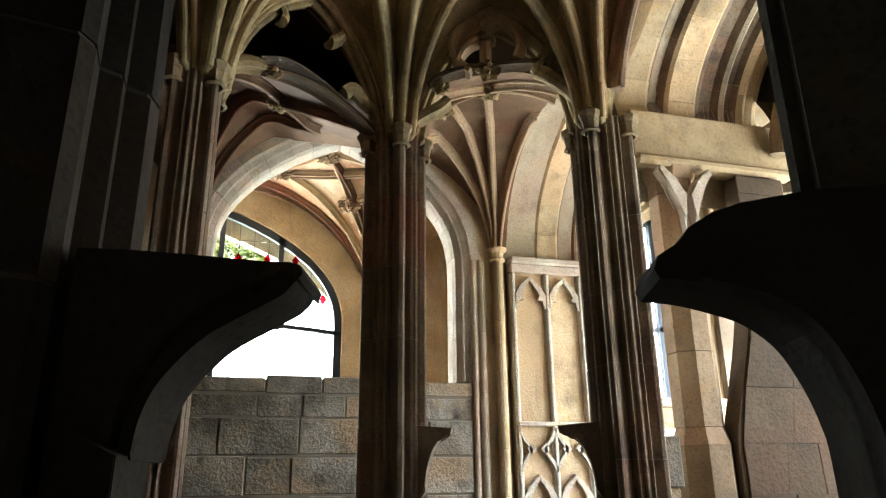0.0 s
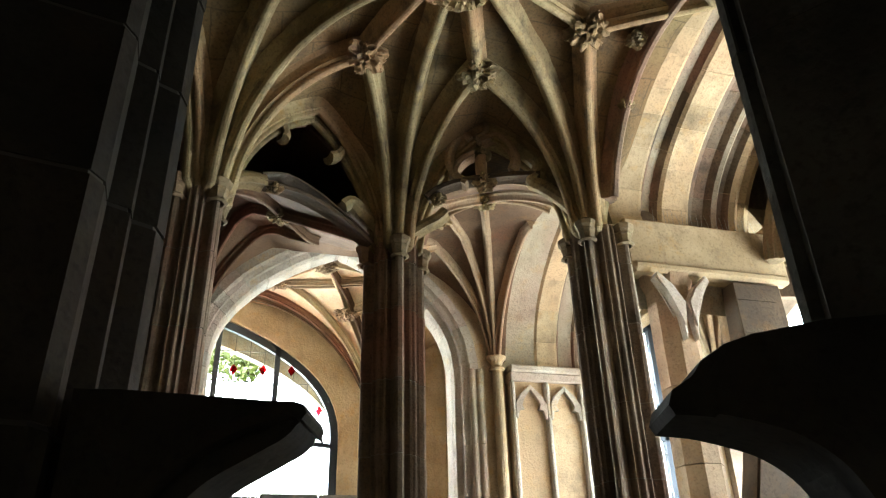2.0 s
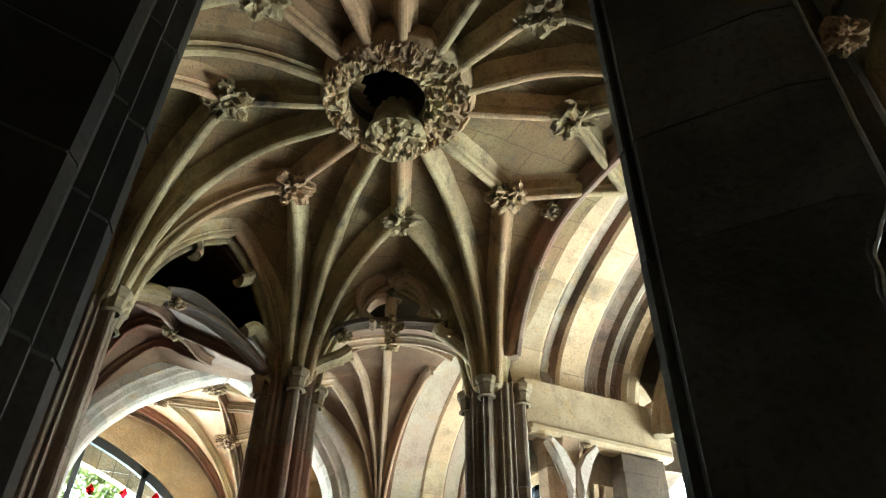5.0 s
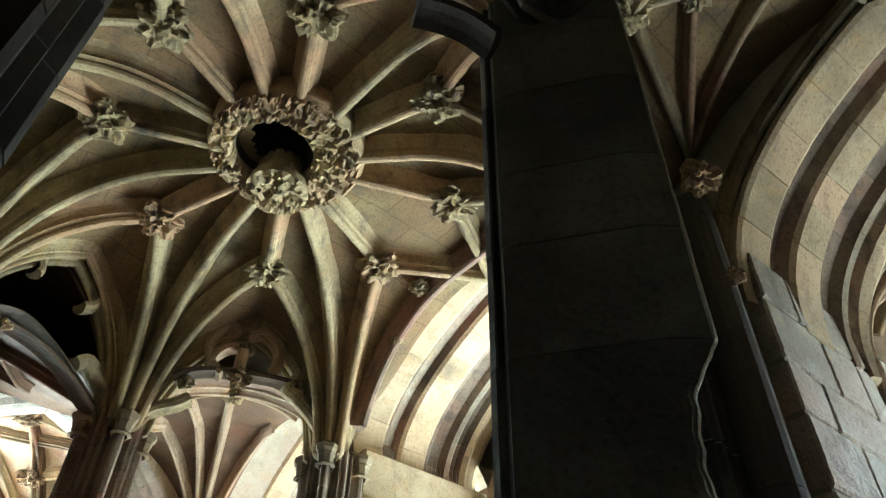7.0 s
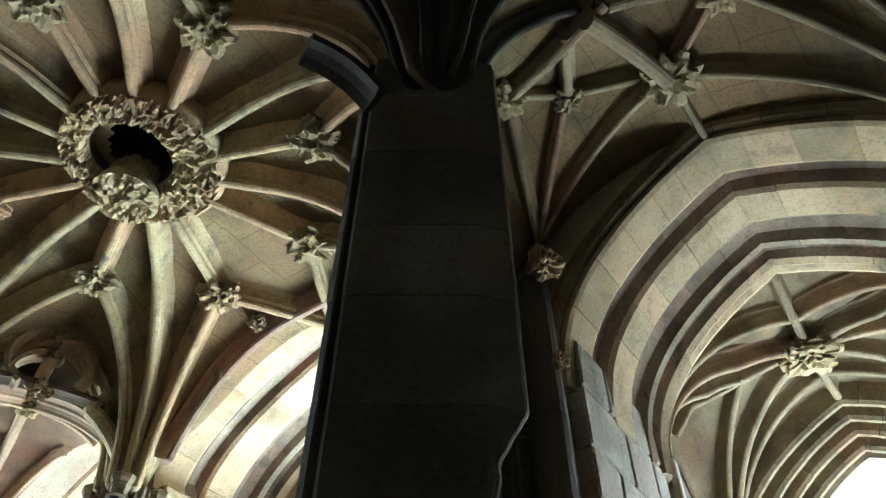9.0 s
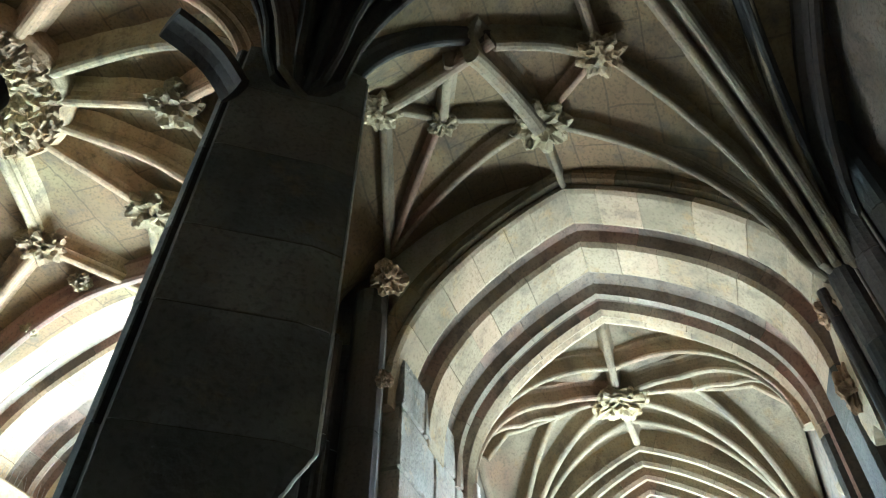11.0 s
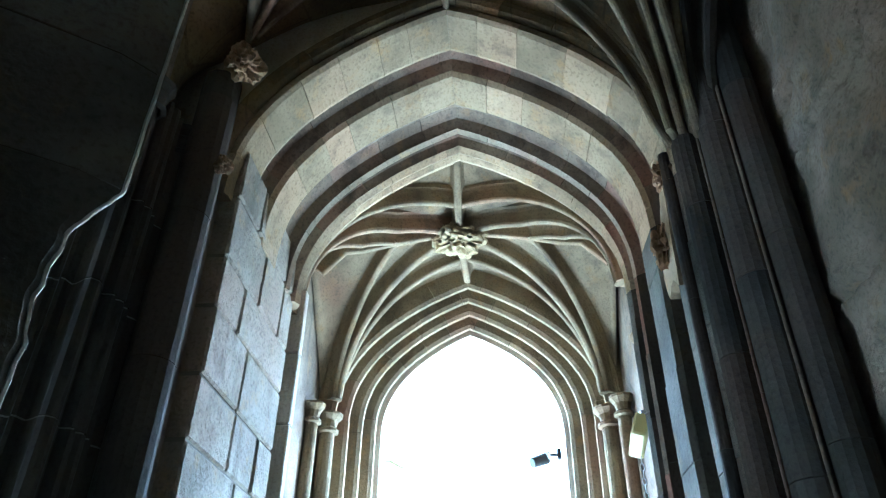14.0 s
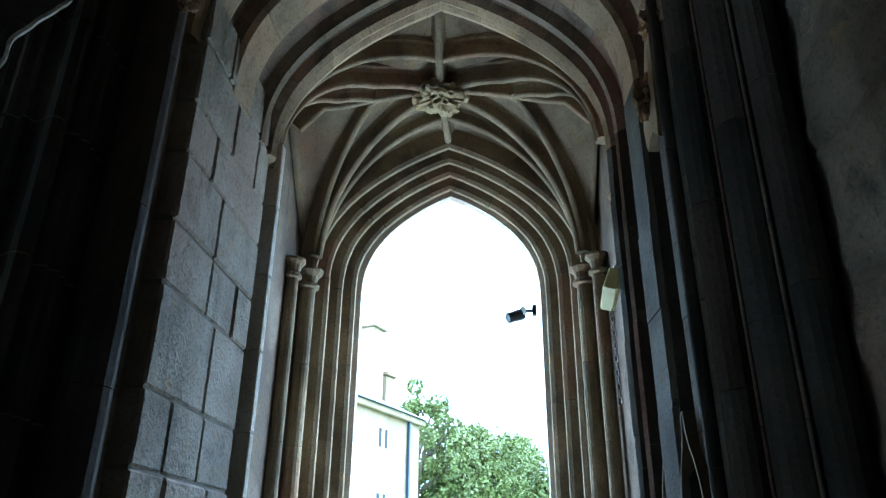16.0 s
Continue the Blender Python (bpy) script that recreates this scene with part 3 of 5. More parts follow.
def pier(key, r, turn, mat=PIER, capmat=DIM):
    p = COLUMN[key]
    t = thing("pier", "clustered sandstone pier with engaged shafts beside the well", "column", "piers round the well", at=(p.x, p.y, 0))
    z, rng = 0.0, random.Random(ord(key))
    while z < CAP - 0.02:
        h = min(rng.uniform(0.38, 0.62), CAP - z)
        if CAP - z - h < 0.15:
            h = CAP - z
        s = rng.uniform(0.99, 1.01)
        part("drum", prism([(x * s, y * s) for x, y in pier_outline(r, turn)], z + 0.004, z + h - 0.004, (0, 0), mat), mat, t)
        z += h
    core = [(x * 0.97, y * 0.97) for x, y in pier_outline(r, turn)]
    part("joint_core", prism(core, 0.0, CAP, (0, 0), MORTAR), MORTAR, t)
    for i in range(4):
        a = turn + i * math.pi / 2
        c = (r * 0.9 * math.cos(a), r * 0.9 * math.sin(a))
        bm = bmesh.new()
        rings = []
        for rr, zz in ((0.05, CAP - 0.16), (0.075, CAP - 0.15), (0.055, CAP - 0.13), (0.062, CAP - 0.08), (0.07, CAP - 0.065), (0.066, CAP - 0.055), (0.085, CAP - 0.03), (0.09, CAP), (0.05, CAP + 0.03)):
            rings.append([bm.verts.new((c[0] + rr * math.cos(k * math.pi / 4 + a), c[1] + rr * math.sin(k * math.pi / 4 + a), zz)) for k in range(8)])
        for q, w in zip(rings, rings[1:]):
            for k in range(8):
                bm.faces.new((q[k], q[(k + 1) % 8], w[(k + 1) % 8], w[k]))
        part("capital", bm, capmat, t)
    return t


for key in "ABDIH":
    turn = math.atan2(O.y - COLUMN[key].y, O.x - COLUMN[key].x)
    # Pier H lies in the dark, so it gets the shade-coloured stone.
    pier(key, 0.24 if key in "AB" else 0.20 if key == "D" else 0.26, turn, *((SHADE_STONE, SHADE_STONE) if key == "H" else ()))


def near_pier(key, at, across, away, outline, top=CAP, foot=0.0, gap=0.004, core=SHADE_MORTAR, mat=SHADE_STONE):
    """Chamfered pier close by, its shade put into dark stone, course by course; outline in (across, away)."""
    t = thing("pier", "dark sandstone pier with chamfered corners and moulded edge, shade in its colour", "column", "piers round the well", at=(*at, 0))
    pts = [(a * across[0] + b * away[0], a * across[1] + b * away[1]) for a, b in outline]
    z, rng = foot, random.Random(ord(key) + 5)
    while z < top - 0.02:
        h = min(rng.uniform(0.30, 0.46), top - z)
        if top - z - h < 0.12:
            h = top - z
        s = rng.uniform(0.985, 1.01)
        part("course_stone", prism([(x * s, y * s) for x, y in pts], z + gap, z + h - gap, (0, 0), mat), mat, t)
        z += h
    part("joint_core", prism([(x * 0.972, y * 0.972) for x, y in pts], foot, top, (0, 0), core), core, t)
    return t


ACROSS, AWAY = (0.60, -0.80), (0.80, 0.60)
front = [(-0.268, 0.02), (-0.268, -0.03), (-0.25, -0.05), (-0.228, -0.045), (-0.215, -0.075), (-0.19, -0.08), (0.17, -0.088), (0.19, -0.084)]
back = [(0.19, 0.07), (0.12, 0.28), (0.02, 0.42), (-0.16, 0.42), (-0.25, 0.30)]
t = near_pier("F", (1.12, 0.70), ACROSS, AWAY, front + [(0.268, -0.064)] + back, 4.50, 2.735, 0.003, SHADE_STONE, HALF_SHADE)


def broken_side(z):
    """How far the pier still reaches sideways where its corner has broken off."""
    line = [(0.0, 0.19), (2.2, 0.185), (2.34, 0.187), (2.43, 0.176), (2.55, 0.190), (2.608, 0.198), (2.66, 0.228), (2.70, 0.255), (2.735, 0.268)]
    for (za, a), (zb, b) in zip(line, line[1:]):
        if z <= zb:
            return a + (b - a) * (z - za) / (zb - za) + 0.007 * noise.noise(Vector((0, 0, z * 23))) * (z < 2.72)
    return 0.268


levels = [0.0, 1.0, 1.6, 2.0] + [2.05 + 0.0137 * i for i in range(51)]
rings = [[(a, b) for a, b in front[:-2]] + [(min(0.17, broken_side(z) - 0.03), -0.088), (min(0.19, broken_side(z) - 0.012), -0.084), (broken_side(z), -0.064), (broken_side(z) - 0.065, 0.07)] + back[1:] for z in levels]
k = len(rings[0])
verts = [(a * ACROSS[0] + b * AWAY[0], a * ACROSS[1] + b * AWAY[1], z) for z, ring in zip(levels, rings) for a, b in ring]
faces = [(i * k + j, i * k + (j + 1) % k, (i + 1) * k + (j + 1) % k, (i + 1) * k + j) for i in range(len(levels) - 1) for j in range(k)]
part("broken_shaft", mesh_of("broken_shaft", verts, faces + [tuple(range((len(levels) - 1) * k, len(levels) * k))], HALF_SHADE), HALF_SHADE, t, "broken lower half of the pier with a torn corner")
ux, uy = Vector((*ACROSS, 0)), Vector((*AWAY, 0))
# Thin pale strip stands in for light caught along the broken pier corner.
levels = [2.05 + 0.0137 * i for i in range(51)] + [2.75 + 0.05 * i for i in range(35)]
edge = [ux * (broken_side(z) + (0.006 if z > 2.72 else 0.002) + 0.003 * noise.noise(Vector((7, 0, z * 9)))) + uy * -0.062 + Vector((0, 0, z)) for z in levels]
ways = [ux * (0.7 + 0.5 * (z < 2.72) * abs(noise.noise(Vector((3, 0, z * 40))))) for z in levels]
part("worn_arris", sweep_mesh("worn_arris", edge, ways, [(-0.010, -0.002), (-0.005, 0.006), (0.004, 0.007), (0.012, 0.002), (0.004, -0.008)], PALE, closed=True, out=uy), PALE, t, "pale strip put in for the light along the pier edge")
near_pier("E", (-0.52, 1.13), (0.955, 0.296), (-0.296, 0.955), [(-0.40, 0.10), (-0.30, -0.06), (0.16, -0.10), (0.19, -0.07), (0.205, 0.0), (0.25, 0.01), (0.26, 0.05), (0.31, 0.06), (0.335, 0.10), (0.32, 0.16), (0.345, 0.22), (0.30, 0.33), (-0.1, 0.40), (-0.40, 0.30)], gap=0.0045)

# ---- arcade arches ----
def soffit_profile(depth, x0):
    """Wide flat voussoirs and hollows, then the inner roll mouldings."""
    flat = [(0.0, -0.12), (0.0, 0.0), (0.03, 0.012), (0.27, 0.02), (0.30, 0.005), (0.34, -0.045), (0.40, -0.03), (0.44, 0.03), (0.47, 0.055), (0.70, 0.065), (0.73, 0.04), (0.80, -0.01), (0.90, 0.0), (0.94, 0.06), (0.975, 0.075), (1.00, 0.055), (1.03, 0.01), (1.07, 0.02), (1.10, 0.075), (1.15, 0.095), (1.19, 0.07), (1.22, 0.03), (depth - 0.06, 0.05), (depth, 0.02), (depth, -0.12)]
    return [(x0 + a, b) for a, b in flat]


for nm, (c, w, zs, h, zb) in (("near", A_NEAR), ("mid", A_MID), ("far", A_FAR)):
    t = thing("arcade_arch", "deep buff sandstone arch with moulded orders in the arcade wall", "arch", "arcade arches")
    up, down = {"near": (zs, zs), "mid": (zs, 0.0), "far": (zs, zs)}[nm]
    whole = soffit_profile(PORCH - NORTH + 0.04, 0.0)
    # Hollow bands use darker stone, putting recess shade into the colour.
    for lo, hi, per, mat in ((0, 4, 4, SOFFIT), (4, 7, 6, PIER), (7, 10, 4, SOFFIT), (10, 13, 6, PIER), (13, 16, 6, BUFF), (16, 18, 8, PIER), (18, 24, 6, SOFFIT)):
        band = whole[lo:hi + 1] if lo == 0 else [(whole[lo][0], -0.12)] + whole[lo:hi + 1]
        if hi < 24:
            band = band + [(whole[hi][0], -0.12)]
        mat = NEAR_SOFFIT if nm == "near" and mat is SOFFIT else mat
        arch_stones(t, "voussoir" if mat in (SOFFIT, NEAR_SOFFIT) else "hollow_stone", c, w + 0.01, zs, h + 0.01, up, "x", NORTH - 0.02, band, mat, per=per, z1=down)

# near arch jamb, shade in its dark colour; band by band, stone by stone
t = thing("arch_jamb", "dark moulded sandstone jamb below the near arcade arch", "jamb")
c, w, zs, h, zb = A_NEAR
rng = random.Random(77)
for lo, hi, mat in ((0, 4, HALF_SHADE), (4, 7, SHADE_STONE), (7, 10, HALF_SHADE), (10, 13, SHADE_STONE), (13, 16, PIER), (16, 18, SHADE_STONE), (18, 24, HALF_SHADE)):
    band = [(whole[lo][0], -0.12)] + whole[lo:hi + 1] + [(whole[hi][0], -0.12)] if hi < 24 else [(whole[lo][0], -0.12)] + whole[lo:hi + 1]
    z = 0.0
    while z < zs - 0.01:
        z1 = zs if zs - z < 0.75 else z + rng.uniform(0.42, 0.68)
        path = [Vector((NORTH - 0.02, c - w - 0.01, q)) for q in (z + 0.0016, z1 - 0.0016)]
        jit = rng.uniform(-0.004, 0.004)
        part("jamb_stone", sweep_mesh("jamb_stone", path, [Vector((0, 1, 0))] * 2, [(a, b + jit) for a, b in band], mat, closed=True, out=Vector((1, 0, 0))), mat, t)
        z = z1

for (c, w, zs, h, zb), up, down in ((A_NEAR, A_NEAR[2], A_NEAR[2]), (A_MID, A_MID[2], A_MID[2]), (A_FAR, A_FAR[2], A_FAR[2])):
    t = thing("hood_mould", "dark moulded wall rib following the arcade arch", "moulding", "hood moulds")
    arch_stones(t, "rib_stone", c, w + 0.075, zs, h + 0.075, up, "x", NORTH - 0.085, [(0, -0.05), (0, -0.01), (0.02, 0.015), (0.05, 0.03), (0.085, 0.015), (0.085, -0.05)], WEB, per=4, z1=down)

# the middle bay has one order more, with a thick roll and small bosses on it
t = thing("arch_order", "pale outer arch order with a thick roll moulding and small bosses", "arch")
c, w, zs, h, zb = A_MID
arch_stones(t, "voussoir", c, w + 0.015, zs, h + 0.015, zs, "x", NORTH - 0.25, [(0, -0.10), (0, -0.005), (0.02, 0.008), (0.225, 0.008), (0.225, -0.10)], SOFFIT, per=4, z1=zs)
arch_stones(t, "roll_stone", c, w + 0.055, zs, h + 0.055, zs, "x", NORTH - 0.40, [(0, -0.06), (0, 0.0), (0.02, 0.035), (0.055, 0.05), (0.09, 0.035), (0.11, 0.0), (0.135, -0.01), (0.135, -0.06)], PIER, per=5, z1=zs)
for y in (3.74, 3.32, 2.70):
    carved_ball("small_boss", (NORTH - 0.36, y, arch_height(y - c, w + 0.06, zs, h + 0.06)), 0.055, RIB, t, 0.8, 6, 51)

t = thing("chapel_arch", "wide pale limestone arch with moulded rim above a block parapet", "arch")
c, w, zs, h, zb = A_CHAPEL
arch_stones(t, "voussoir", c, w + 0.02, zs, h + 0.02, 2.74, "y", FAR - 0.04, [(0, -0.16), (0, -0.06), (0.03, -0.03), (0.05, 0.02), (0.09, 0.03), (0.13, 0.09), (0.20, 0.11), (0.40, 0.11), (0.42, -0.10)], PALE)

t = thing("doorway_arch", "moulded stone doorway arch opening to daylight", "arch")
c, w, zs, h, zb = DOOR
for k, off in enumerate((0.34, 0.25, 0.16, 0.07)):
    x = OUTER - 0.03 + k * 0.11
    arch_stones(t, "moulding", c, w + off, zs, h + off * 0.85, 0.0, "x", x, [(0, -0.16), (0, 0.0), (0.015, 0.03), (0.045, 0.035), (0.065, 0.005), (0.09, -0.03), (0.115, -0.035), (0.115, -0.16)], DIM, per=6)

# ---- porch vault ribs ----
pv = thing("porch_vault", "ribbed porch vault with a carved central boss", "vault", kind="structure")
for c in (-0.12, 3.05, 5.95):
    mid = ((PORCH + OUTER) / 2, c + 0.03)
    for sx in (PORCH, OUTER):
        for s in (-1, 1):
            p = (sx, c + s * 1.15)
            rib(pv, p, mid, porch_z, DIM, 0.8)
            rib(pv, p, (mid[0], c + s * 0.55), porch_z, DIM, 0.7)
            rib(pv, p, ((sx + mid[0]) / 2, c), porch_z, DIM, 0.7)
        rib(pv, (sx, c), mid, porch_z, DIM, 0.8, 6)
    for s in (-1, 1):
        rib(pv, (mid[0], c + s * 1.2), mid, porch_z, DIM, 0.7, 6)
    carved_ball("boss", (mid[0], mid[1], porch_z(*mid) - 0.16), 0.20, RIB, pv, 0.5, 4, 60)

# ---- pendant ring at the crown of the star vault ----
pendant = thing("pendant_boss", "large carved ring boss with hollow middle and hanging disc", "boss", at=(0.93, 2.72, 5.30))


def ring_mesh(r0, r1, z0, z1, n=260, m=72):
    bm = bmesh.new()
    rows = []
    for j in range(m):
        a = 2 * math.pi * j / m
        rows.append([])
        for i in range(n):
            b = 2 * math.pi * i / n
            ca, sa = max(-1, min(1, 1.25 * math.cos(a))), max(-1, min(1, 1.25 * math.sin(a)))
            rr, zz = (r0 + r1) / 2 + (r1 - r0) / 2 * ca, (z0 + z1) / 2 + (z1 - z0) / 2 * sa
            p = Vector((rr * math.cos(b), rr * math.sin(b), zz)) + Vector((-0.06, 0.055, 0)) * max(0.0, min(1.0, (r1 - rr) / (r1 - r0)))
            if -0.98 < ca < 0.75 and sa < 0.2:
                leaf = noise.noise(p * 26 + Vector((3, 1, 2))) + 0.7 * noise.noise(p * 50)
                p.z += 0.05 * max(0.0, min(1.0, leaf * 3.2 + 0.35)) - 0.016 + 0.012 * noise.noise(p * 60)
            else:
                p *= 1 + 0.012 * noise.noise(p * 24)
            rows[-1].append(bm.verts.new(p))
    for j in range(m):
        for i in range(n):
            bm.faces.new((rows[j][i], rows[j][(i + 1) % n], rows[(j + 1) % m][(i + 1) % n], rows[(j + 1) % m][i]))
    return bm


part("carved_ring", ring_mesh(0.25, 0.50, -0.06, 0.34), RIB, pendant)
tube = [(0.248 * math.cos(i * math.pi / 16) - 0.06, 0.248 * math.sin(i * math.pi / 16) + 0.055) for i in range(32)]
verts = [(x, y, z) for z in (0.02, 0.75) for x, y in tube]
# Tube walls are near black to put the depth's shade into the colour.
part("hollow", mesh_of("hollow", verts, [(i, (i + 1) % 32, 32 + (i + 1) % 32, 32 + i) for i in range(32)] + [tuple(range(32, 64))], SHADE_STONE), SHADE_STONE, pendant, "tube inside the ring, coloured dark for its shade")
bm = bmesh.new()
for j, (rr, zz) in enumerate(((0.0, -0.13), (0.02, -0.13), (0.04, -0.13), (0.06, -0.135), (0.08, -0.13), (0.10, -0.12), (0.12, -0.125), (0.14, -0.13), (0.16, -0.13), (0.18, -0.125), (0.205, -0.10), (0.20, -0.05), (0.17, 0.0), (0.16, 0.12))):
    for i in range(64):
        b = 2 * math.pi * i / 64
        p = Vector((rr * math.cos(b), rr * math.sin(b), zz))
        p.z += 0.04 * max(0.0, min(1.0, 3.2 * (noise.noise(p * 28) + 0.5 * noise.noise(p * 55)) + 0.3)) * (0.03 < rr < 0.185) + 0.012 * noise.noise(p * 45)
        p.x += 0.008 * noise.noise(p * 30)
        bm.verts.new(p + Vector((0.10, 0.27, 0)))
bm.verts.ensure_lookup_table()
for j in range(14 - 1):
    for i in range(64):
        q = (j * 64 + i, j * 64 + (i + 1) % 64, (j + 1) * 64 + (i + 1) % 64, (j + 1) * 64 + i)
        bm.faces.new([bm.verts[k] for k in q])
part("carved_disc", bm, RIB, pendant)

# ---- broken tracery screens between the piers ----
def slab_along(name, pts, origin, along, y0, y1, mat, parent=None, bevel=0.012, label=""):
    """A plate with the outline pts (along, up), thick from y0 to y1 across."""
    d = Vector((along[0], along[1], 0)).normalized()
    nrm = Vector((-d.y, d.x, 0))
    bm = bmesh.new()
    a = [bm.verts.new(Vector(origin) + d * x + nrm * y0 + Vector((0, 0, z))) for x, z in pts]
    b = [bm.verts.new(Vector(origin) + d * x + nrm * y1 + Vector((0, 0, z))) for x, z in pts]
    fs = [bm.faces.new(a), bm.faces.new(b[::-1])]
    n = len(pts)
    for i in range(n):
        fs.append(bm.faces.new((a[i], b[i], b[(i + 1) % n], a[(i + 1) % n])))
    if bevel:
        es = list({e for f in fs[:2] for e in f.edges})
        bmesh.ops.bevel(bm, geom=es, offset=bevel, segments=2, affect="EDGES")
    return part(name, bm, mat, parent, label)


def ragged(pts, amp, seed):
    rng = random.Random(seed)
    out = []
    for (x0, z0), (x1, z1) in zip(pts, pts[1:] + pts[:1]):
        out.append((x0, z0))
        n = max(1, int(math.dist((x0, z0), (x1, z1)) / 0.03))
        for k in range(1, n):
            f = k / n
            out.append((x0 + (x1 - x0) * f + rng.uniform(-amp, amp), z0 + (z1 - z0) * f + rng.uniform(-amp, amp)))
    return out


def smooth(pts, n=4):
    """Rounds a line of points."""
    out = []
    for i in range(len(pts) - 1):
        p0, p1, p2, p3 = (Vector(pts[max(0, min(len(pts) - 1, i + k))]) for k in (-1, 0, 1, 2))
        for q in range(n):
            f = q / n
            v = 0.5 * (2 * p1 + (p2 - p0) * f + (2 * p0 - 5 * p1 + 4 * p2 - p3) * f ** 2 + (3 * p1 - p0 - 3 * p2 + p3) * f ** 3)
            out.append((v.x, v.y))
    return out + [tuple(pts[-1])]


def stub_curve(tip, tipz, root, rootz, n=12):
    """Underside of a broken arch: from the root up and over to the tip."""
    return [(root + (tip - root) * (1 - math.cos(i / n * math.pi / 2)), rootz + (tipz - rootz) * math.sin(i / n * math.pi / 2)) for i in range(n + 1)]


SIDE = (0.951, -0.309)
base = Vector((0.309, 0.951, 0))
# Near stubs take the shade-coloured stone, darker than those on the far piers.
t = thing("broken_tracery", "dark broken stub of a stone tracery arch on the pier", "tracery", "broken tracery stubs")
under = [(-0.262, 1.925), (-0.282, 1.902), (-0.326, 1.878), (-0.396, 1.840), (-0.445, 1.794), (-0.475, 1.752), (-0.491, 1.704), (-0.496, 1.655)]
over = [(-0.285, 1.945), (-0.303, 1.942), (-0.367, 1.925), (-0.429, 1.894), (-0.47, 1.859), (-0.508, 1.798), (-0.531, 1.738), (-0.538, 1.656)]
top = [(-0.64, 1.5), (-0.64, 1.998), (-0.564, 1.993), (-0.438, 1.979), (-0.323, 1.965), (-0.28, 1.963), (-0.262, 1.957), (-0.257, 1.944), (-0.264, 1.936), (-0.257, 1.925)]
slab_along("arch_stub", smooth(over[::-1]) + top[::-1], base, SIDE, -0.01, 0.14, SHADE_STONE, t, 0.002)
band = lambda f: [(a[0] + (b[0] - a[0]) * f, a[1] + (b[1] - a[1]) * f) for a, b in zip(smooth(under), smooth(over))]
slab_along("arch_roll", band(0.0) + band(0.45)[::-1], base, SIDE, -0.030, 0.10, SHADE_STONE, t, 0.006)
slab_along("arch_hollow", band(0.40) + band(0.72)[::-1], base, SIDE, -0.016, 0.10, SHADE_STONE, t, 0.003)
slab_along("arch_fillet", band(0.66) + band(1.0)[::-1], base, SIDE, -0.045, 0.10, SHADE_STONE, t, 0.006)
slab_along("shaft", [(-0.508, 0.0), (-0.508, 1.66), (-0.56, 1.66), (-0.56, 0.0)], base, SIDE, -0.05, 0.05, SHADE_STONE, t, 0.02)
slab_along("springer_block", ragged([(-0.50, 1.60), (-0.50, 1.66), (-0.56, 1.69), (-0.575, 1.66), (-0.57, 1.60)], 0.004, 9), base, SIDE, -0.065, 0.05, SHADE_STONE, t, 0.002)
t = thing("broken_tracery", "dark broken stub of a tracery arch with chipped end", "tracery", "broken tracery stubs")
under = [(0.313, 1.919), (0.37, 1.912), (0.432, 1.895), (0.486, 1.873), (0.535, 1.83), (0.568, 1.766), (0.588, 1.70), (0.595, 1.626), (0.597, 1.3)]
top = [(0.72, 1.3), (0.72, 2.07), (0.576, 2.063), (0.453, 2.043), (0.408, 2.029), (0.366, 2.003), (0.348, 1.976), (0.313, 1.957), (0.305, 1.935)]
slab_along("arch_stub", smooth(under) + top, base, SIDE, -0.01, 0.14, SHADE_STONE, t, 0.002)
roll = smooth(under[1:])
slab_along("arch_roll", roll + [(x + 0.05, z + 0.018) for x, z in roll[::-1]], base, SIDE, -0.035, 0.02, SHADE_STONE, t, 0.003)

for key, other, tip in (("A", "B", 0.40), ("B", "A", 0.44)):
    p, q = COLUMN[key], COLUMN[other]
    t = thing("broken_tracery", "broken stub of a stone tracery arch on the clustered pier", "tracery", "broken tracery stubs")
    slab_along("arch_stub", stub_curve(tip, 1.98, 0.23, 1.62) + [(tip + 0.01, 2.02), (0.30, 2.03), (0.15, 2.04), (0.15, 1.5)], p, (q - p)[:2], -0.06, 0.06, PIER, t)

# cusped foils left hanging in the arches above
def foil(parent, p, q, pts, width, mat=RIB, seed=1):
    """A curved band of tracery in the upright plane from p towards q."""
    d = (q - p).normalized()
    nrm = Vector((-d.y, d.x, 0))
    path = [p + d * x + Vector((0, 0, z)) for x, z in smooth(pts)]
    ways = []
    for i in range(len(path)):
        tt = (path[min(i + 1, len(path) - 1)] - path[max(0, i - 1)]).normalized()
        ways.append(tt.cross(nrm))
    w = width
    prof = [(-0.06, -w), (-0.07, -w * 0.3), (-0.06, w * 0.3), (-0.03, w * 0.9), (0.0, w), (0.03, w * 0.9), (0.06, w * 0.3), (0.07, -w * 0.3), (0.06, -w), (0.02, -w * 0.7), (-0.02, -w * 0.7)]
    return part("foil", sweep_mesh("foil", path, ways, prof, mat, closed=True, out=nrm), mat, parent)


pD, pA, pB = (Vector((*COLUMN[k][:2], 0)) for k in "DAB")
t = thing("hanging_tracery", "broken cusped tracery hanging in the arch between two piers", "tracery", "hanging tracery")
foil(t, pD, pA, [(0.14, 4.36), (0.30, 4.44), (0.44, 4.46)], 0.055)
foil(t, pD, pA, [(0.14, 4.52), (0.20, 4.68), (0.29, 4.86), (0.40, 4.98), (0.50, 5.05)], 0.03)
foil(t, pD, pA, [(0.46, 5.06), (0.53, 5.00), (0.57, 4.93), (0.56, 4.88)], 0.035)
foil(t, pD, pA, [(0.86, 5.24), (0.97, 5.27), (1.05, 5.18), (1.07, 5.04), (1.03, 4.92), (0.95, 4.86)], 0.04)
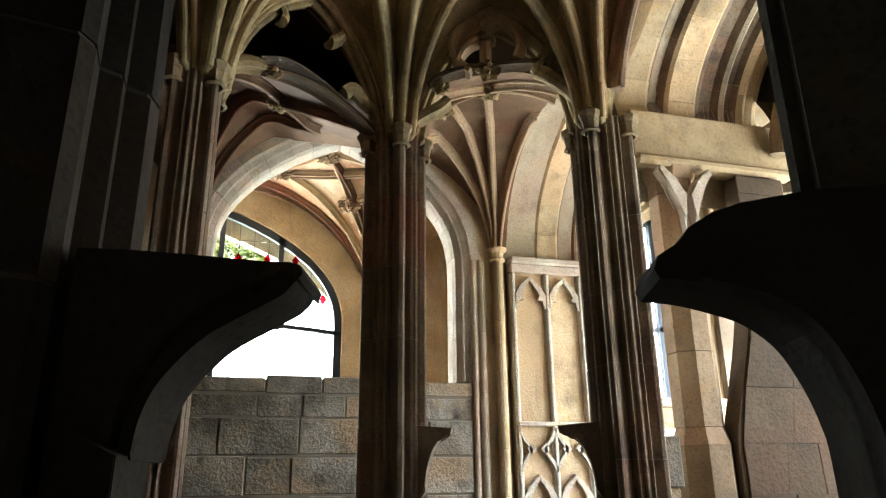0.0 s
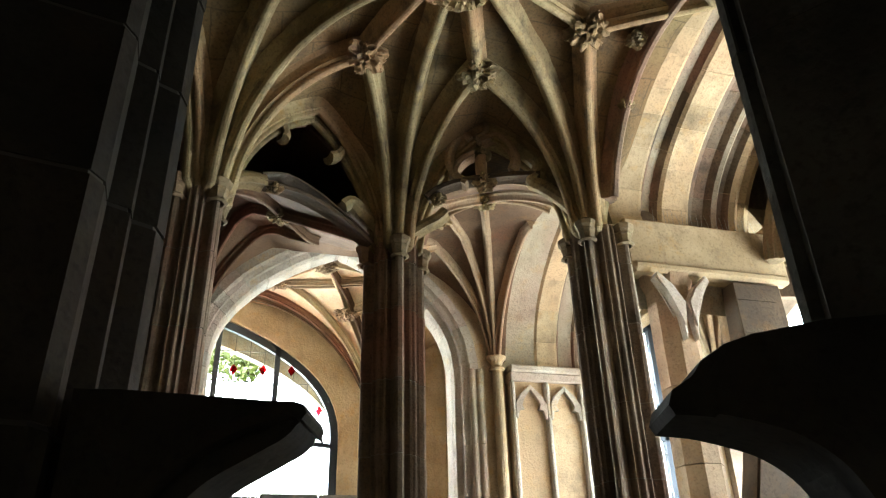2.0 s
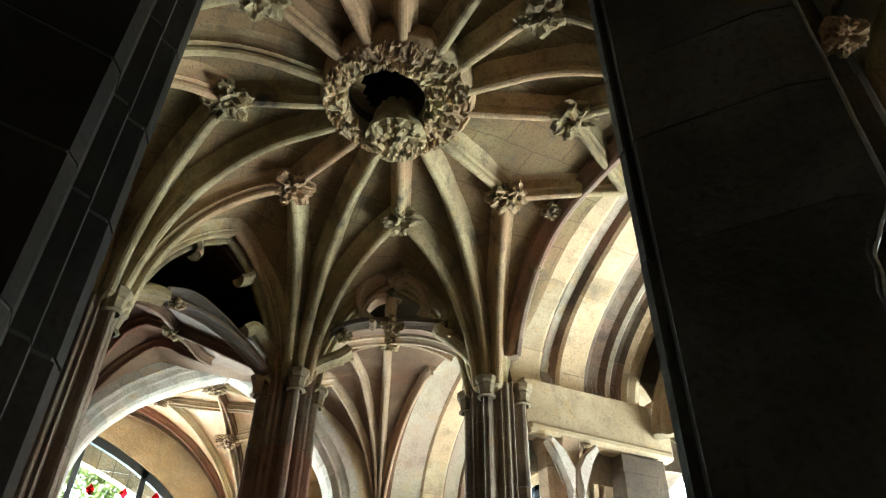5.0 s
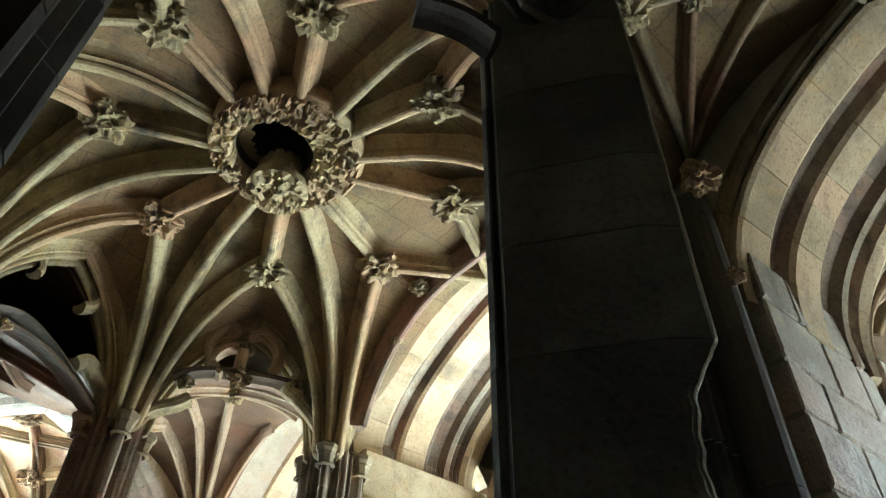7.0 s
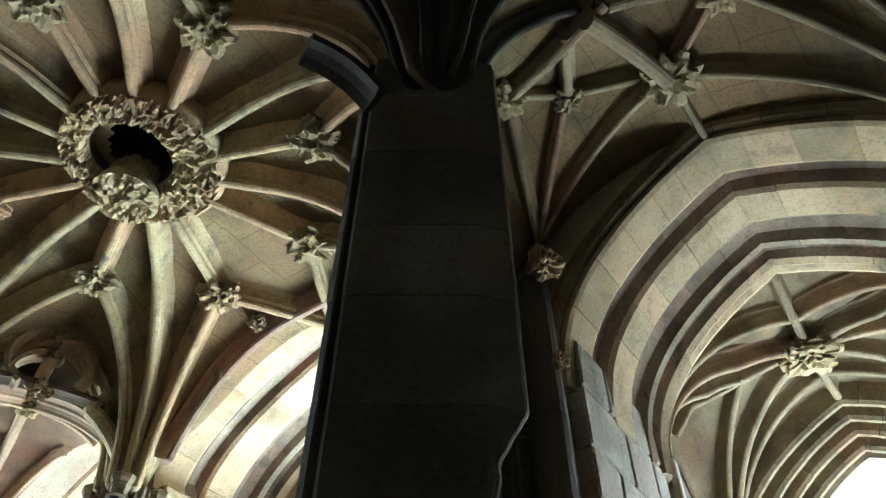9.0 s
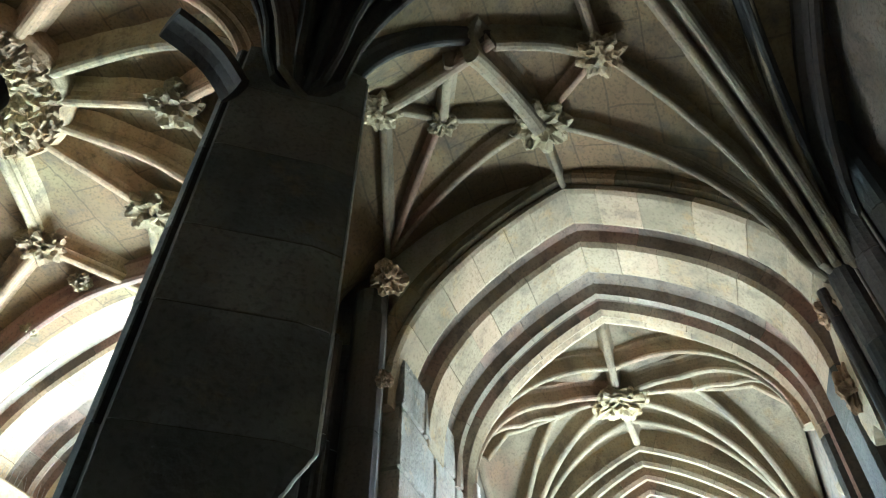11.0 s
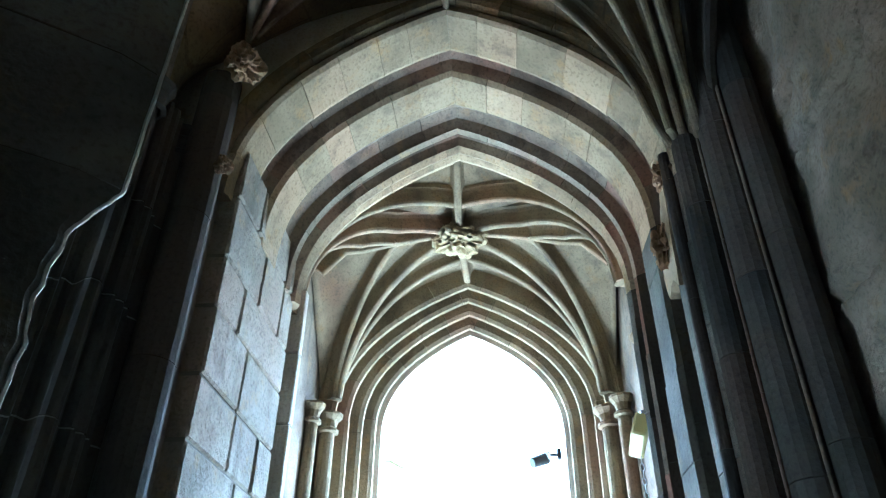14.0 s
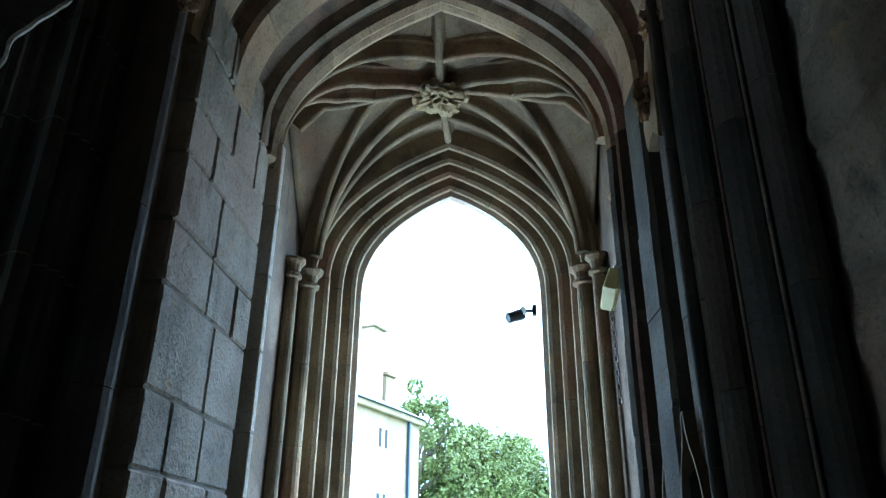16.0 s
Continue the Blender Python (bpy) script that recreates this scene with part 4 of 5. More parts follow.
foil(t, pD, pA, [(1.40, 4.36), (1.28, 4.44), (1.16, 4.52), (1.08, 4.46)], 0.05)
foil(t, pD, pA, [(1.42, 4.5), (1.33, 4.8), (1.22, 5.08), (1.05, 5.28)], 0.035)
foil(t, pD, pA, [(0.38, 4.445), (0.52, 4.45), (0.70, 4.455), (0.88, 4.43), (1.05, 4.37), (1.20, 4.30), (1.34, 4.22)], 0.026, BROWN)
foil(t, pD, pA, [(0.40, 4.50), (0.60, 4.56), (0.85, 4.50), (1.10, 4.38), (1.30, 4.27)], 0.010, BROWN)
foil(t, pD, pA, [(0.45, 5.10), (0.52, 5.16), (0.60, 5.22), (0.56, 5.10), (0.56, 5.00)], 0.028)
mid = pD + (pA - pD) * 0.335
carved_ball("boss", (mid.x, mid.y - 0.03, 4.42), 0.06, RIB, t, 0.6, 5, 74)
t = thing("hanging_tracery", "broken cusped tracery with a carved boss in the arch", "tracery", "hanging tracery")
fwd = (O - (pA + pB) / 2).normalized() * 0.09
pA, pB = pA + Vector((fwd.x, fwd.y, 0)), pB + Vector((fwd.x, fwd.y, 0))
foil(t, pA, pB, [(0.12, 4.30), (0.24, 4.38), (0.36, 4.44), (0.43, 4.50)], 0.045)
foil(t, pA, pB, [(0.15, 4.5), (0.20, 4.70), (0.30, 4.98), (0.44, 5.16), (0.58, 5.26)], 0.035, TAN)
foil(t, pA, pB, [(0.60, 5.22), (0.52, 5.10), (0.48, 4.96), (0.52, 4.82), (0.62, 4.74)], 0.04, TAN)
foil(t, pA, pB, [(0.66, 5.14), (0.60, 5.22), (0.63, 5.31), (0.72, 5.34), (0.80, 5.28), (0.78, 5.19), (0.70, 5.14)], 0.03, TAN)
foil(t, pA, pB, [(1.42, 4.40), (1.33, 4.52), (1.20, 4.64), (1.12, 4.70), (1.18, 4.84), (1.08, 4.98), (0.98, 5.10), (0.84, 5.20)], 0.045)
foil(t, pA, pB, [(0.28, 4.64), (0.38, 4.71), (0.55, 4.76), (0.72, 4.77), (0.95, 4.775), (1.20, 4.76)], 0.03, BROWN)
foil(t, pA, pB, [(0.735, 4.78), (0.73, 4.87), (0.735, 4.97)], 0.045, TAN)
foil(t, pA, pB, [(0.50, 4.80), (0.53, 4.90), (0.60, 4.98), (0.68, 5.02)], 0.035, TAN)
foil(t, pA, pB, [(0.74, 5.14), (0.88, 5.18), (0.99, 5.06), (1.02, 4.92), (0.98, 4.80)], 0.04, TAN)
mid = pA + (pB - pA) * 0.24
carved_ball("boss", (mid.x, mid.y, 4.62), 0.06, RIB, t, 0.9, 5, 73)
mid = pA + (pB - pA) * 0.48
carved_ball("boss", (mid.x, mid.y, 4.74), 0.09, RIB, t, 0.9, 5, 71)
carved_ball("boss", (mid.x, mid.y, 5.00), 0.06, RIB, t, 1.2, 4, 72)

t = thing("broken_tracery", "broken stub of a tracery arch high on the dark near pier", "tracery", "broken tracery stubs")
pE, pF = (Vector((*COLUMN[k][:2], 0)) for k in "EF")
# Dark stone here stands for the shade at the pier top.
foil(t, pF, pE, [(0.24, 4.03), (0.33, 4.10), (0.43, 4.13), (0.54, 4.125)], 0.032, SHADE_STONE)

# ---- lintel and passage through the arcade wall ----
t = thing("lintel", "long weathered stone lintel over the passage, with bird spikes", "lintel")
part("beam", boxm(2.74, 4.22, 4.30, 4.74, 4.05, 4.48, 0.02), SOFFIT, t)
part("chamfer_moulding", boxm(2.76, 4.20, 4.27, 4.40, 4.00, 4.09, 0.03), SOFFIT, t)
rng = random.Random(8)
for i in range(22):
    x = 3.05 + 0.045 * i + rng.uniform(-0.01, 0.01)
    b = bmesh.new()
    bmesh.ops.create_cone(b, cap_ends=True, segments=4, radius1=0.0022, radius2=0.001, depth=0.13, matrix=pose(x, 4.33, 4.54, rng.uniform(-12, 12), rng.uniform(-8, 8), 0))
    part("bird_spike", b, STEEL, t)


def octagon(r, turn=22.5):
    return [(r * math.cos(radians(turn + 45 * i)), r * math.sin(radians(turn + 45 * i))) for i in range(8)]


t = thing("passage_pier", "octagonal sandstone pier with forked capital under the lintel", "column", at=(3.15, 4.48, 0))
z, rng = 2.02, random.Random(11)
while z < 3.95:
    h = min(rng.uniform(0.4, 0.7), 4.02 - z)
    part("drum", prism(octagon(0.175), z + 0.003, z + h - 0.003, (0, 0), TAN), TAN, t)
    z += h
part("base_moulding", prism(octagon(0.22), 1.90, 2.02, (0, 0), TAN, "base_moulding", 0.78), TAN, t)
part("base", prism(octagon(0.215), 0.0, 1.90, (0, 0), TAN, "base"), TAN, t)
part("capital", prism(octagon(0.18), 3.92, 4.05, (0, 0), TAN, "capital", 1.25), TAN, t)
for s in (-1, 1):
    slab_along("fork", [(s * 0.05, 3.45), (s * 0.07, 3.65), (s * 0.14, 3.82), (s * 0.24, 3.94), (s * 0.21, 3.99), (s * 0.09, 3.88), (s * 0.01, 3.75)], (0, 0, 0), (1, 0), -0.24, -0.14, PALE, t)
t = thing("passage_end_pier", "square buff sandstone end pier under the lintel", "column")
for i in range(9):
    part("block", boxm(3.76 + 0.004 * (i % 3), 4.24, 4.46, 4.74, i * 0.45 + 0.003, i * 0.45 + 0.447, 0.012), TAN, t)
t = thing("broken_wall", "rough broken brown sandstone wall with a pale torn edge", "wall", kind="structure")
slab_along("rubble_face", [(3.30, 0), (3.30, 1.9)] + smooth([(3.32, 2.0), (3.41, 2.3), (3.51, 2.65), (3.58, 3.0), (3.62, 3.5), (3.64, 3.98)]) + [(4.06, 3.98), (4.08, 3.3)] + smooth([(4.02, 2.95), (4.15, 2.85), (4.3, 2.6), (4.5, 2.2), (4.8, 2.0)]) + [(4.8, 0)], (0, 4.36, 0), (1, 0), -0.08, 0.09, BROWN, t, 0.006)
rng = random.Random(12)
lean = lambda z: 3.335 + min(0.28, max(0.0, z - 2.0) * 0.29)
end = lambda z: 4.78 if z < 2.0 else 4.0 if z > 2.9 else 4.78 - (z - 2.0) * 0.78
z = 0.9
while z < 3.9:
    h = min(rng.uniform(0.26, 0.42), 3.96 - z)
    a, b = 0.0, 0.0
    while lean(z) + a < min(end(z), end(z + h)) - 0.1:
        a1, b1 = a + rng.uniform(0.28, 0.62), 0.0
        b1 = a1 + rng.uniform(-0.05, 0.05)
        x0, x1, x2, x3 = lean(z) + a, min(end(z), lean(z) + a1), min(end(z + h), lean(z + h) + b1), lean(z + h) + b
        if x2 - x3 > 0.04 and x1 - x0 > 0.04:
            slab_along("rubble_stone", [(x0 + 0.002, z + 0.001), (x1 - 0.001, z + 0.002), (x2 - 0.002, z + h - 0.001), (x3 + 0.001, z + h - 0.002)], (0, 4.36, 0), (1, 0), -0.09 - rng.uniform(0.0, 0.008), -0.07, BROWN, t, 0.002)
        a, b = a1, b1
    z += h
slab_along("torn_edge", smooth([(4.02, 2.96), (4.16, 2.86), (4.31, 2.61), (4.52, 2.2)]) + smooth([(4.40, 2.14), (4.22, 2.5), (4.10, 2.72), (3.98, 2.80)]), (0, 4.36, 0), (1, 0), -0.118, -0.06, PALE, t, 0.006)

# ---- panelled reveal of the far arch ----
t = thing("panelled_wall", "pale stone wall panelling with cusped heads and pierced roundels", "panelling")
Y = 7.14
part("backing", boxm(2.80, 4.05, Y + 0.06, Y + 0.22, 0, 4.12), SOFFIT, t)
part("cornice", boxm(2.78, 4.05, Y - 0.03, Y + 0.2, 4.08, 4.16, 0.02), PALE, t)
part("cornice", boxm(2.79, 4.05, Y + 0.0, Y + 0.2, 3.98, 4.08, 0.012), PALE, t)
for x in (2.81, 3.22, 3.63, 4.02):
    part("mullion", boxm(x - 0.03, x + 0.03, Y, Y + 0.08, 0, 3.98, 0.02), PALE, t)


def head(parent, cx, half, z, y, mat):
    """Cusped panel head: an arch band with two cusps."""
    for s in (-1, 1):
        pts = [(s * half, z - 0.22), (s * half, z - 0.06), (s * half * 0.7, z + 0.04), (0, z + 0.16), (0, z + 0.10), (s * half * 0.45, z + 0.0), (s * half * 0.62, z - 0.07), (s * half * 0.45, z - 0.12), (s * half * 0.80, z - 0.13), (s * half * 0.86, z - 0.22)]
        slab_along("cusped_head", [(cx + a, b) for a, b in pts], (0, y, 0), (1, 0), 0.0, 0.07, mat, parent, 0.006)


for cx in (3.015, 3.425, 3.825):
    head(t, cx, 0.185, 3.78, Y, PALE)
    head(t, cx, 0.185, 1.62, Y, PALE)
    for s in (-1, 1):
        pts = [(cx + s * 0.19, 1.82 + 0.05 * k) for k in range(10)]
        pts = [(cx + s * 0.17 * abs(math.cos(math.pi * k / 9)) ** 0.7 + s * 0.012, 1.80 + 0.46 * k / 9) for k in range(10)]
        slab_along("roundel_band", pts + [(x + s * 0.035, z) for x, z in pts[::-1]], (0, Y, 0), (1, 0), 0.0, 0.06, PALE, t, 0.006)
        slab_along("cusp", [(cx + s * 0.02, 2.04), (cx + s * 0.09, 2.10), (cx + s * 0.13, 2.04), (cx + s * 0.09, 1.98)], (0, Y, 0), (1, 0), 0.0, 0.05, PALE, t, 0.006)
part("string_course", boxm(2.80, 4.05, Y - 0.01, Y + 0.1, 2.27, 2.32, 0.012), PALE, t)


def shaft(name, x, y, z0, z1, r, mat, label, cap=True, group="wall shafts"):
    t = thing(name, label, "column", group, at=(x, y, 0))
    b = bmesh.new()
    rings = []
    n, base_z = 6, z0 + 0.25
    for i in range(n):
        za, zb = z0 + (z1 - 0.17 - z0) * i / n, z0 + (z1 - 0.17 - z0) * (i + 1) / n
        part("drum", prism([(r * math.cos(k * math.pi / 8), r * math.sin(k * math.pi / 8)) for k in range(16)], za + 0.0015, zb - 0.0015, (0, 0), mat), mat, t)
    prof = [(r, z1 - 0.17), (r, z1 - 0.16)] + ([(r * 1.5, z1 - 0.15), (r * 1.5, z1 - 0.13), (r * 1.05, z1 - 0.11), (r * 1.3, z1 - 0.06), (r * 1.9, z1 - 0.02), (r * 1.9, z1)] if cap else [(r, z1)])
    for rr, zz in prof:
        rings.append([b.verts.new((rr * math.cos(k * math.pi / 6), rr * math.sin(k * math.pi / 6), zz)) for k in range(12)])
    for q, w in zip(rings, rings[1:]):
        for k in range(12):
            b.faces.new((q[k], q[(k + 1) % 12], w[(k + 1) % 12], w[k]))
    b.faces.new(rings[-1])
    part("capital" if cap else "top_stone", b, mat, t)
    return t


shaft("wall_shaft", 2.64, 7.17, 0, 4.24, 0.06, SOFFIT, "slender pale wall shaft with a moulded capital")
shaft("wall_shaft", 2.45, 7.22, 0, 4.1, 0.045, BUFF, "thin wall shaft beside the chapel arch", False)
shaft("wall_shaft", 2.36, 7.22, 0, 4.1, 0.035, BUFF, "thin wall shaft beside the chapel arch", False)
# Shafts get the dark copy: door light misses them, shade is in the colour.
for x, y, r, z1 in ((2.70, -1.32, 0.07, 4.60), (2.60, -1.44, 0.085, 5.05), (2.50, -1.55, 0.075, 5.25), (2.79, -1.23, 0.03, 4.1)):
    shaft("wall_shaft", x, y, 0, z1, r, SHADE_STONE, "tall dark wall shaft under the vault springing", False)
for x, y in ((2.64, -1.355), (2.52, -1.46)):
    shaft("wall_fillet", x, y, 0, 4.35, 0.009, PIER, "thin pale stone fillet between dark shafts", False, "wall fillets")
for x, y, r in ((5.37, 0.99, 0.06), (5.14, 1.06, 0.05), (5.37, -1.19, 0.06), (5.14, -1.27, 0.05), (4.14, 1.04, 0.045), (4.14, -1.28, 0.045)):
    shaft("porch_shaft", x, y, 0, 3.80, r, DIM, "slender porch shaft with a moulded capital beside the doorway", True, "porch shafts")

# carved corbels
t = thing("corbel", "carved head corbel under the vault springing", "corbel", "corbels")
carved_ball("head", (2.55, 0.92, 4.68), 0.105, RIB, t, 1.0, 3, 81)
t = thing("corbel", "small carved knob on a thin wall shaft", "corbel", "corbels")
carved_ball("knob", (2.55, 0.90, 3.97), 0.045, RIB, t, 1.0, 3, 82)
shaft("wall_shaft", 2.62, 1.045, 0, 4.62, 0.10, SHADE_STONE, "dark wall shaft below a carved corbel", False)
t = thing("corbel", "carved leaf corbel at the arch springing", "corbel", "corbels")
carved_ball("leaf", (2.84, -1.25, 4.02), 0.075, RIB, t, 1.3, 5, 83)
carved_ball("leaf", (3.0, -1.215, 3.70), 0.07, RIB, t, 1.7, 5, 84)
slab_along("bracket", ragged([(2.83, 3.98), (2.91, 3.98), (3.02, 3.80), (3.14, 3.60), (3.10, 3.46), (2.98, 3.50), (2.90, 3.42)], 0.008, 5), (0, -1.235, 0), (1, 0), -0.03, 0.025, SOFFIT, t, 0.004)

# forked tracery low on the porch side
t = thing("wall_tracery", "faint forked stone tracery on the dark reveal", "tracery")
for x in (3.06, 3.40):
    for sgn in (-1, 1):
        pts = smooth([(x, 2.22), (x + sgn * 0.03, 2.10), (x + sgn * 0.10, 2.0), (x + sgn * 0.15, 1.85), (x + sgn * 0.16, 1.5)])
        slab_along("fork", pts + [(a + sgn * 0.018, b) for a, b in pts[::-1]], (0, -1.20, 0), (1, 0), -0.06, 0.0, DIM, t, 0.003)

# ---- left reveal of the near arch, block by block ----
t = thing("reveal_wall", "pale weathered ashlar blocks lining the arch reveal", "wall", kind="structure")
rng = random.Random(21)
z, row = 0.0, 0
while z < 4.25:
    h = rng.uniform(0.27, 0.46)
    x = 2.80
    while x < 3.86:
        wdt = rng.uniform(0.26, 0.72)
        if 3.88 - x - wdt < 0.15:
            wdt = 3.88 - x
        x1 = min(3.88, x + wdt)
        off = rng.uniform(-0.008, 0.008)
        part("ashlar_block", boxm(x + 0.004, x1 - 0.004, 0.905 + off, 1.06, z + 0.004, min(4.45, z + h) - 0.004, 0.012), REVEAL, t)
        x = x1
    z += h
part("mortar_bed", boxm(2.81, 3.87, 0.922, 1.05, 0, 4.3), MORTAR, t)
for i in range(9):
    part("edge_stone", boxm(4.00, 4.075, 0.87, 1.05, i * 0.46 + 0.003, i * 0.46 + 0.457, 0.008), PALE, t)

# ---- parapet under the chapel arch ----
t = thing("parapet", "grey rough-coursed sandstone block parapet under the chapel arch", "wall", kind="structure")
rng = random.Random(31)
for z0, z1 in ((0, 0.45), (0.45, 0.85), (0.85, 1.22), (1.22, 1.60), (1.60, 1.97), (1.97, 2.33), (2.33, 2.56), (2.56, 2.74)):
    x = -0.62
    while x < 2.30:
        w = rng.uniform(0.36, 0.85)
        x1 = min(2.32, x + w)
        if 2.32 - x1 < 0.14:
            x1 = 2.32
        top = z1 + (rng.uniform(-0.03, 0.02) if z1 > 2.7 else 0)
        part("ashlar_block", boxm(x + 0.006, x1 - 0.006, 7.22 + rng.uniform(-0.009, 0.009), 7.5, z0 + 0.004 + rng.uniform(0, 0.014), top - 0.004 - rng.uniform(0, 0.014), 0.007), GREY, t)
        x = x1
part("mortar_bed", boxm(-0.62, 2.32, 7.231, 7.49, 0, 2.70), MORTAR, t)

# ---- chapel window ----
def arched_window(c, w, zs, h, sill, y, mull, trans, band, label, diamonds=(), lead=0.2):
    t = tagged(new("window_1"), label, "window", kind="structure")
    pts, ways = arch_path(c, w, zs, h, sill, "y", y)
    part("window_frame", sweep_mesh("window_frame", pts, ways, [(-0.03, -0.01), (-0.03, band), (0.05, band), (0.05, -0.01)], IRON, closed=True, out=Vector((0, 1, 0))), IRON, t)
    for x in mull:
        low = sill if x < 0.0 or x > 2.0 else trans[0]
        part("mullion", boxm(x - 0.035, x + 0.035, y - 0.03, y + 0.05, low, arch_height(x - c, w, zs, h)), IRON, t)
    for z in trans:
        n = 12
        out = []
        for i in range(n + 1):
            x = c - w + 2 * w * i / n
            out.append((x, z + 0.10 * (1 - ((x - c) / w) ** 2)))
        slab_along("transom", out + [(x, zz - 0.055) for x, zz in out[::-1]], (0, y, 0), (1, 0), -0.03, 0.05, IRON, t, 0)
    x = c - w + lead
    while x < c + w - 0.02:
        part("lead_came", boxm(x - 0.004, x + 0.004, y + 0.0, y + 0.012, sill, arch_height(x - c, w, zs, h)), LEAD, t)
        x += lead
    z = sill + 0.25
    while z < zs + h - 0.1:
        half = w if z < zs else w * max(0.0, 1 - ((z - zs) / h) ** (1 / 0.42)) ** (1 / 1.1)
        part("lead_came", boxm(c - half, c + half, y + 0.001, y + 0.011, z - 0.004, z + 0.004), LEAD, t)
        z += 0.42
    half = arch_curve(w, h, 16)
    outline = [(c + w, sill)] + [(c + x, zs + zz) for x, zz in half] + [(c - x, zs + zz) for x, zz in half[-2::-1]] + [(c - w, sill)]
    pane = slab_along("pane", outline, (0, y + 0.02, 0), (1, 0), 0.0, 0.004, GLASS, t, 0)
    pane.visible_shadow = False
    for x, z in diamonds:
        slab_along("red_quarry", [(x - 0.05, z), (x, z - 0.08), (x + 0.05, z), (x, z + 0.08)], (0, y - 0.002, 0), (1, 0), 0.0, 0.004, RED_GLASS, t, 0, "red diamond of stained glass")
    return t


arched_window(-0.42, 1.62, 3.75, 1.62, 2.6, 9.58, (-0.47, 0.33), (3.72,), 0.10, "arched chapel window with dark frame and red diamonds", ((-0.64, 4.69), (-0.24, 4.69), (0.15, 4.70), (0.53, 4.71), (0.93, 4.17)))
arched_window(4.85, 0.50, 4.2, 0.7, 2.6, 7.40, (4.80,), (3.38,), 0.05, "tall arched gallery window with a dark blue frame", (), 0.25)
part("window_sill", boxm(4.2, 5.4, 7.08, 7.28, 2.50, 2.60, 0.02), PALE, None)["kind"] = "structure"

# low grille below the gallery window
t = thing("iron_grille", "low black iron railing in the opening below the gallery window", "railing")
for i in range(11):
    part("bar", boxm(4.38 + 0.094 * i - 0.008, 4.38 + 0.094 * i + 0.008, 7.38, 7.396, 0.8, 1.95), IRON, t)
part("rail", boxm(4.35, 5.35, 7.37, 7.405, 1.93, 1.97, 0.004), IRON, t)
part("rail", boxm(4.35, 5.35, 7.37, 7.405, 0.9, 0.94, 0.004), IRON, t)
part("ledge", boxm(4.3, 5.4, 7.10, 7.6, 2.30, 2.5, 0.02), SOFFIT, None)["kind"] = "structure"

# Added to cover a bright gap behind the piers; shade is in its colour.
t = thing("respond", "dark sandstone respond added between the shaded pier and the wall", "column")
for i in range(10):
    part("ashlar_block", boxm(2.40 + 0.005 * (i % 2), 2.74, 1.25, 1.90 + 0.004 * (i % 3), i * 0.44 + 0.002, i * 0.44 + 0.438, 0.008), SHADE_STONE, t)

# pale respond beside the clustered pier
t = thing("respond", "narrow pale ashlar respond behind the clustered pier", "column")
for i in range(6):
    part("ashlar_block", boxm(2.66 + 0.006 * (i % 2), 2.745, 4.27, 4.5, 1.95 + i * 0.35 + 0.003, 1.95 + (i + 1) * 0.35 - 0.003, 0.01), PALE, t)
part("offset_block", boxm(2.62, 2.80, 4.20, 4.5, 1.62, 1.95, 0.012), GREY, t)
part("base_block", boxm(2.64, 2.79, 4.24, 4.5, 0, 1.62, 0.012), GREY, t)

# chapel ribs
cv = thing("chapel_vault", "ochre ribbed chapel vault with carved bosses", "vault", kind="structure")
cb = [(0.75, 7.95), (0.22, 8.55), (-0.25, 8.95), (1.15, 8.75)]
for a in ((2.6, FAR + 0.35), (1.75, 9.5), (-2.2, FAR + 0.35), (-2.2, 9.5)):
    for b in sorted(cb, key=lambda q: math.dist(a, q))[:2]:
        rib(cv, a, b, chapel_z, OCHRE, 0.9)
rib(cv, cb[0], cb[1], chapel_z, OCHRE, 0.8, 6)
rib(cv, cb[1], cb[2], chapel_z, OCHRE, 0.8, 6)
rib(cv, cb[0], cb[3], chapel_z, OCHRE, 0.8, 6)
rib(cv, (2.6, FAR + 0.35), (1.9, 8.6), chapel_z, OCHRE)
rib(cv, (1.75, 9.5), (1.9, 8.6), chapel_z, OCHRE)
for b in ((0.75, 7.95), (-0.25, 8.95), (-0.8, 9.1), (1.35, 8.2)):
    rib(cv, (1.75, 9.5), b, chapel_z, VAULT_RED, 0.8)
    rib(cv, (2.6, FAR + 0.35), b, chapel_z, TAN, 0.7)
for i, b in enumerate(cb):
    carved_ball("boss", (*b, chapel_z(*b) - 0.08), 0.15, TAN, cv, 0.6, 5, 90 + i)

# ---- rough plaster face of the near wall ----
cracks = [[(1.62, 4.0), (1.81, 3.73), (2.07, 3.74), (2.46, 3.79), (2.55, 3.66), (2.61, 3.38), (2.58, 2.9)], [(1.2, 4.4), (1.55, 4.22), (1.81, 4.17), (2.05, 4.18), (2.49, 3.98)], [(1.6, 3.2), (2.10, 3.07), (2.24, 3.05), (2.60, 3.06)], [(1.9, 3.08), (1.95, 2.6), (2.4, 2.5)]]


def crack_depth(x, z):
    best = 1.0
    for line in cracks:
        for (ax, az), (bx, bz) in zip(line, line[1:]):
            l2 = (bx - ax) ** 2 + (bz - az) ** 2
            f = max(0, min(1, ((x - ax) * (bx - ax) + (z - az) * (bz - az)) / l2))
            best = min(best, math.hypot(x - ax - f * (bx - ax), z - az - f * (bz - az)))
    return best


nx, nz = 150, 190
verts = []
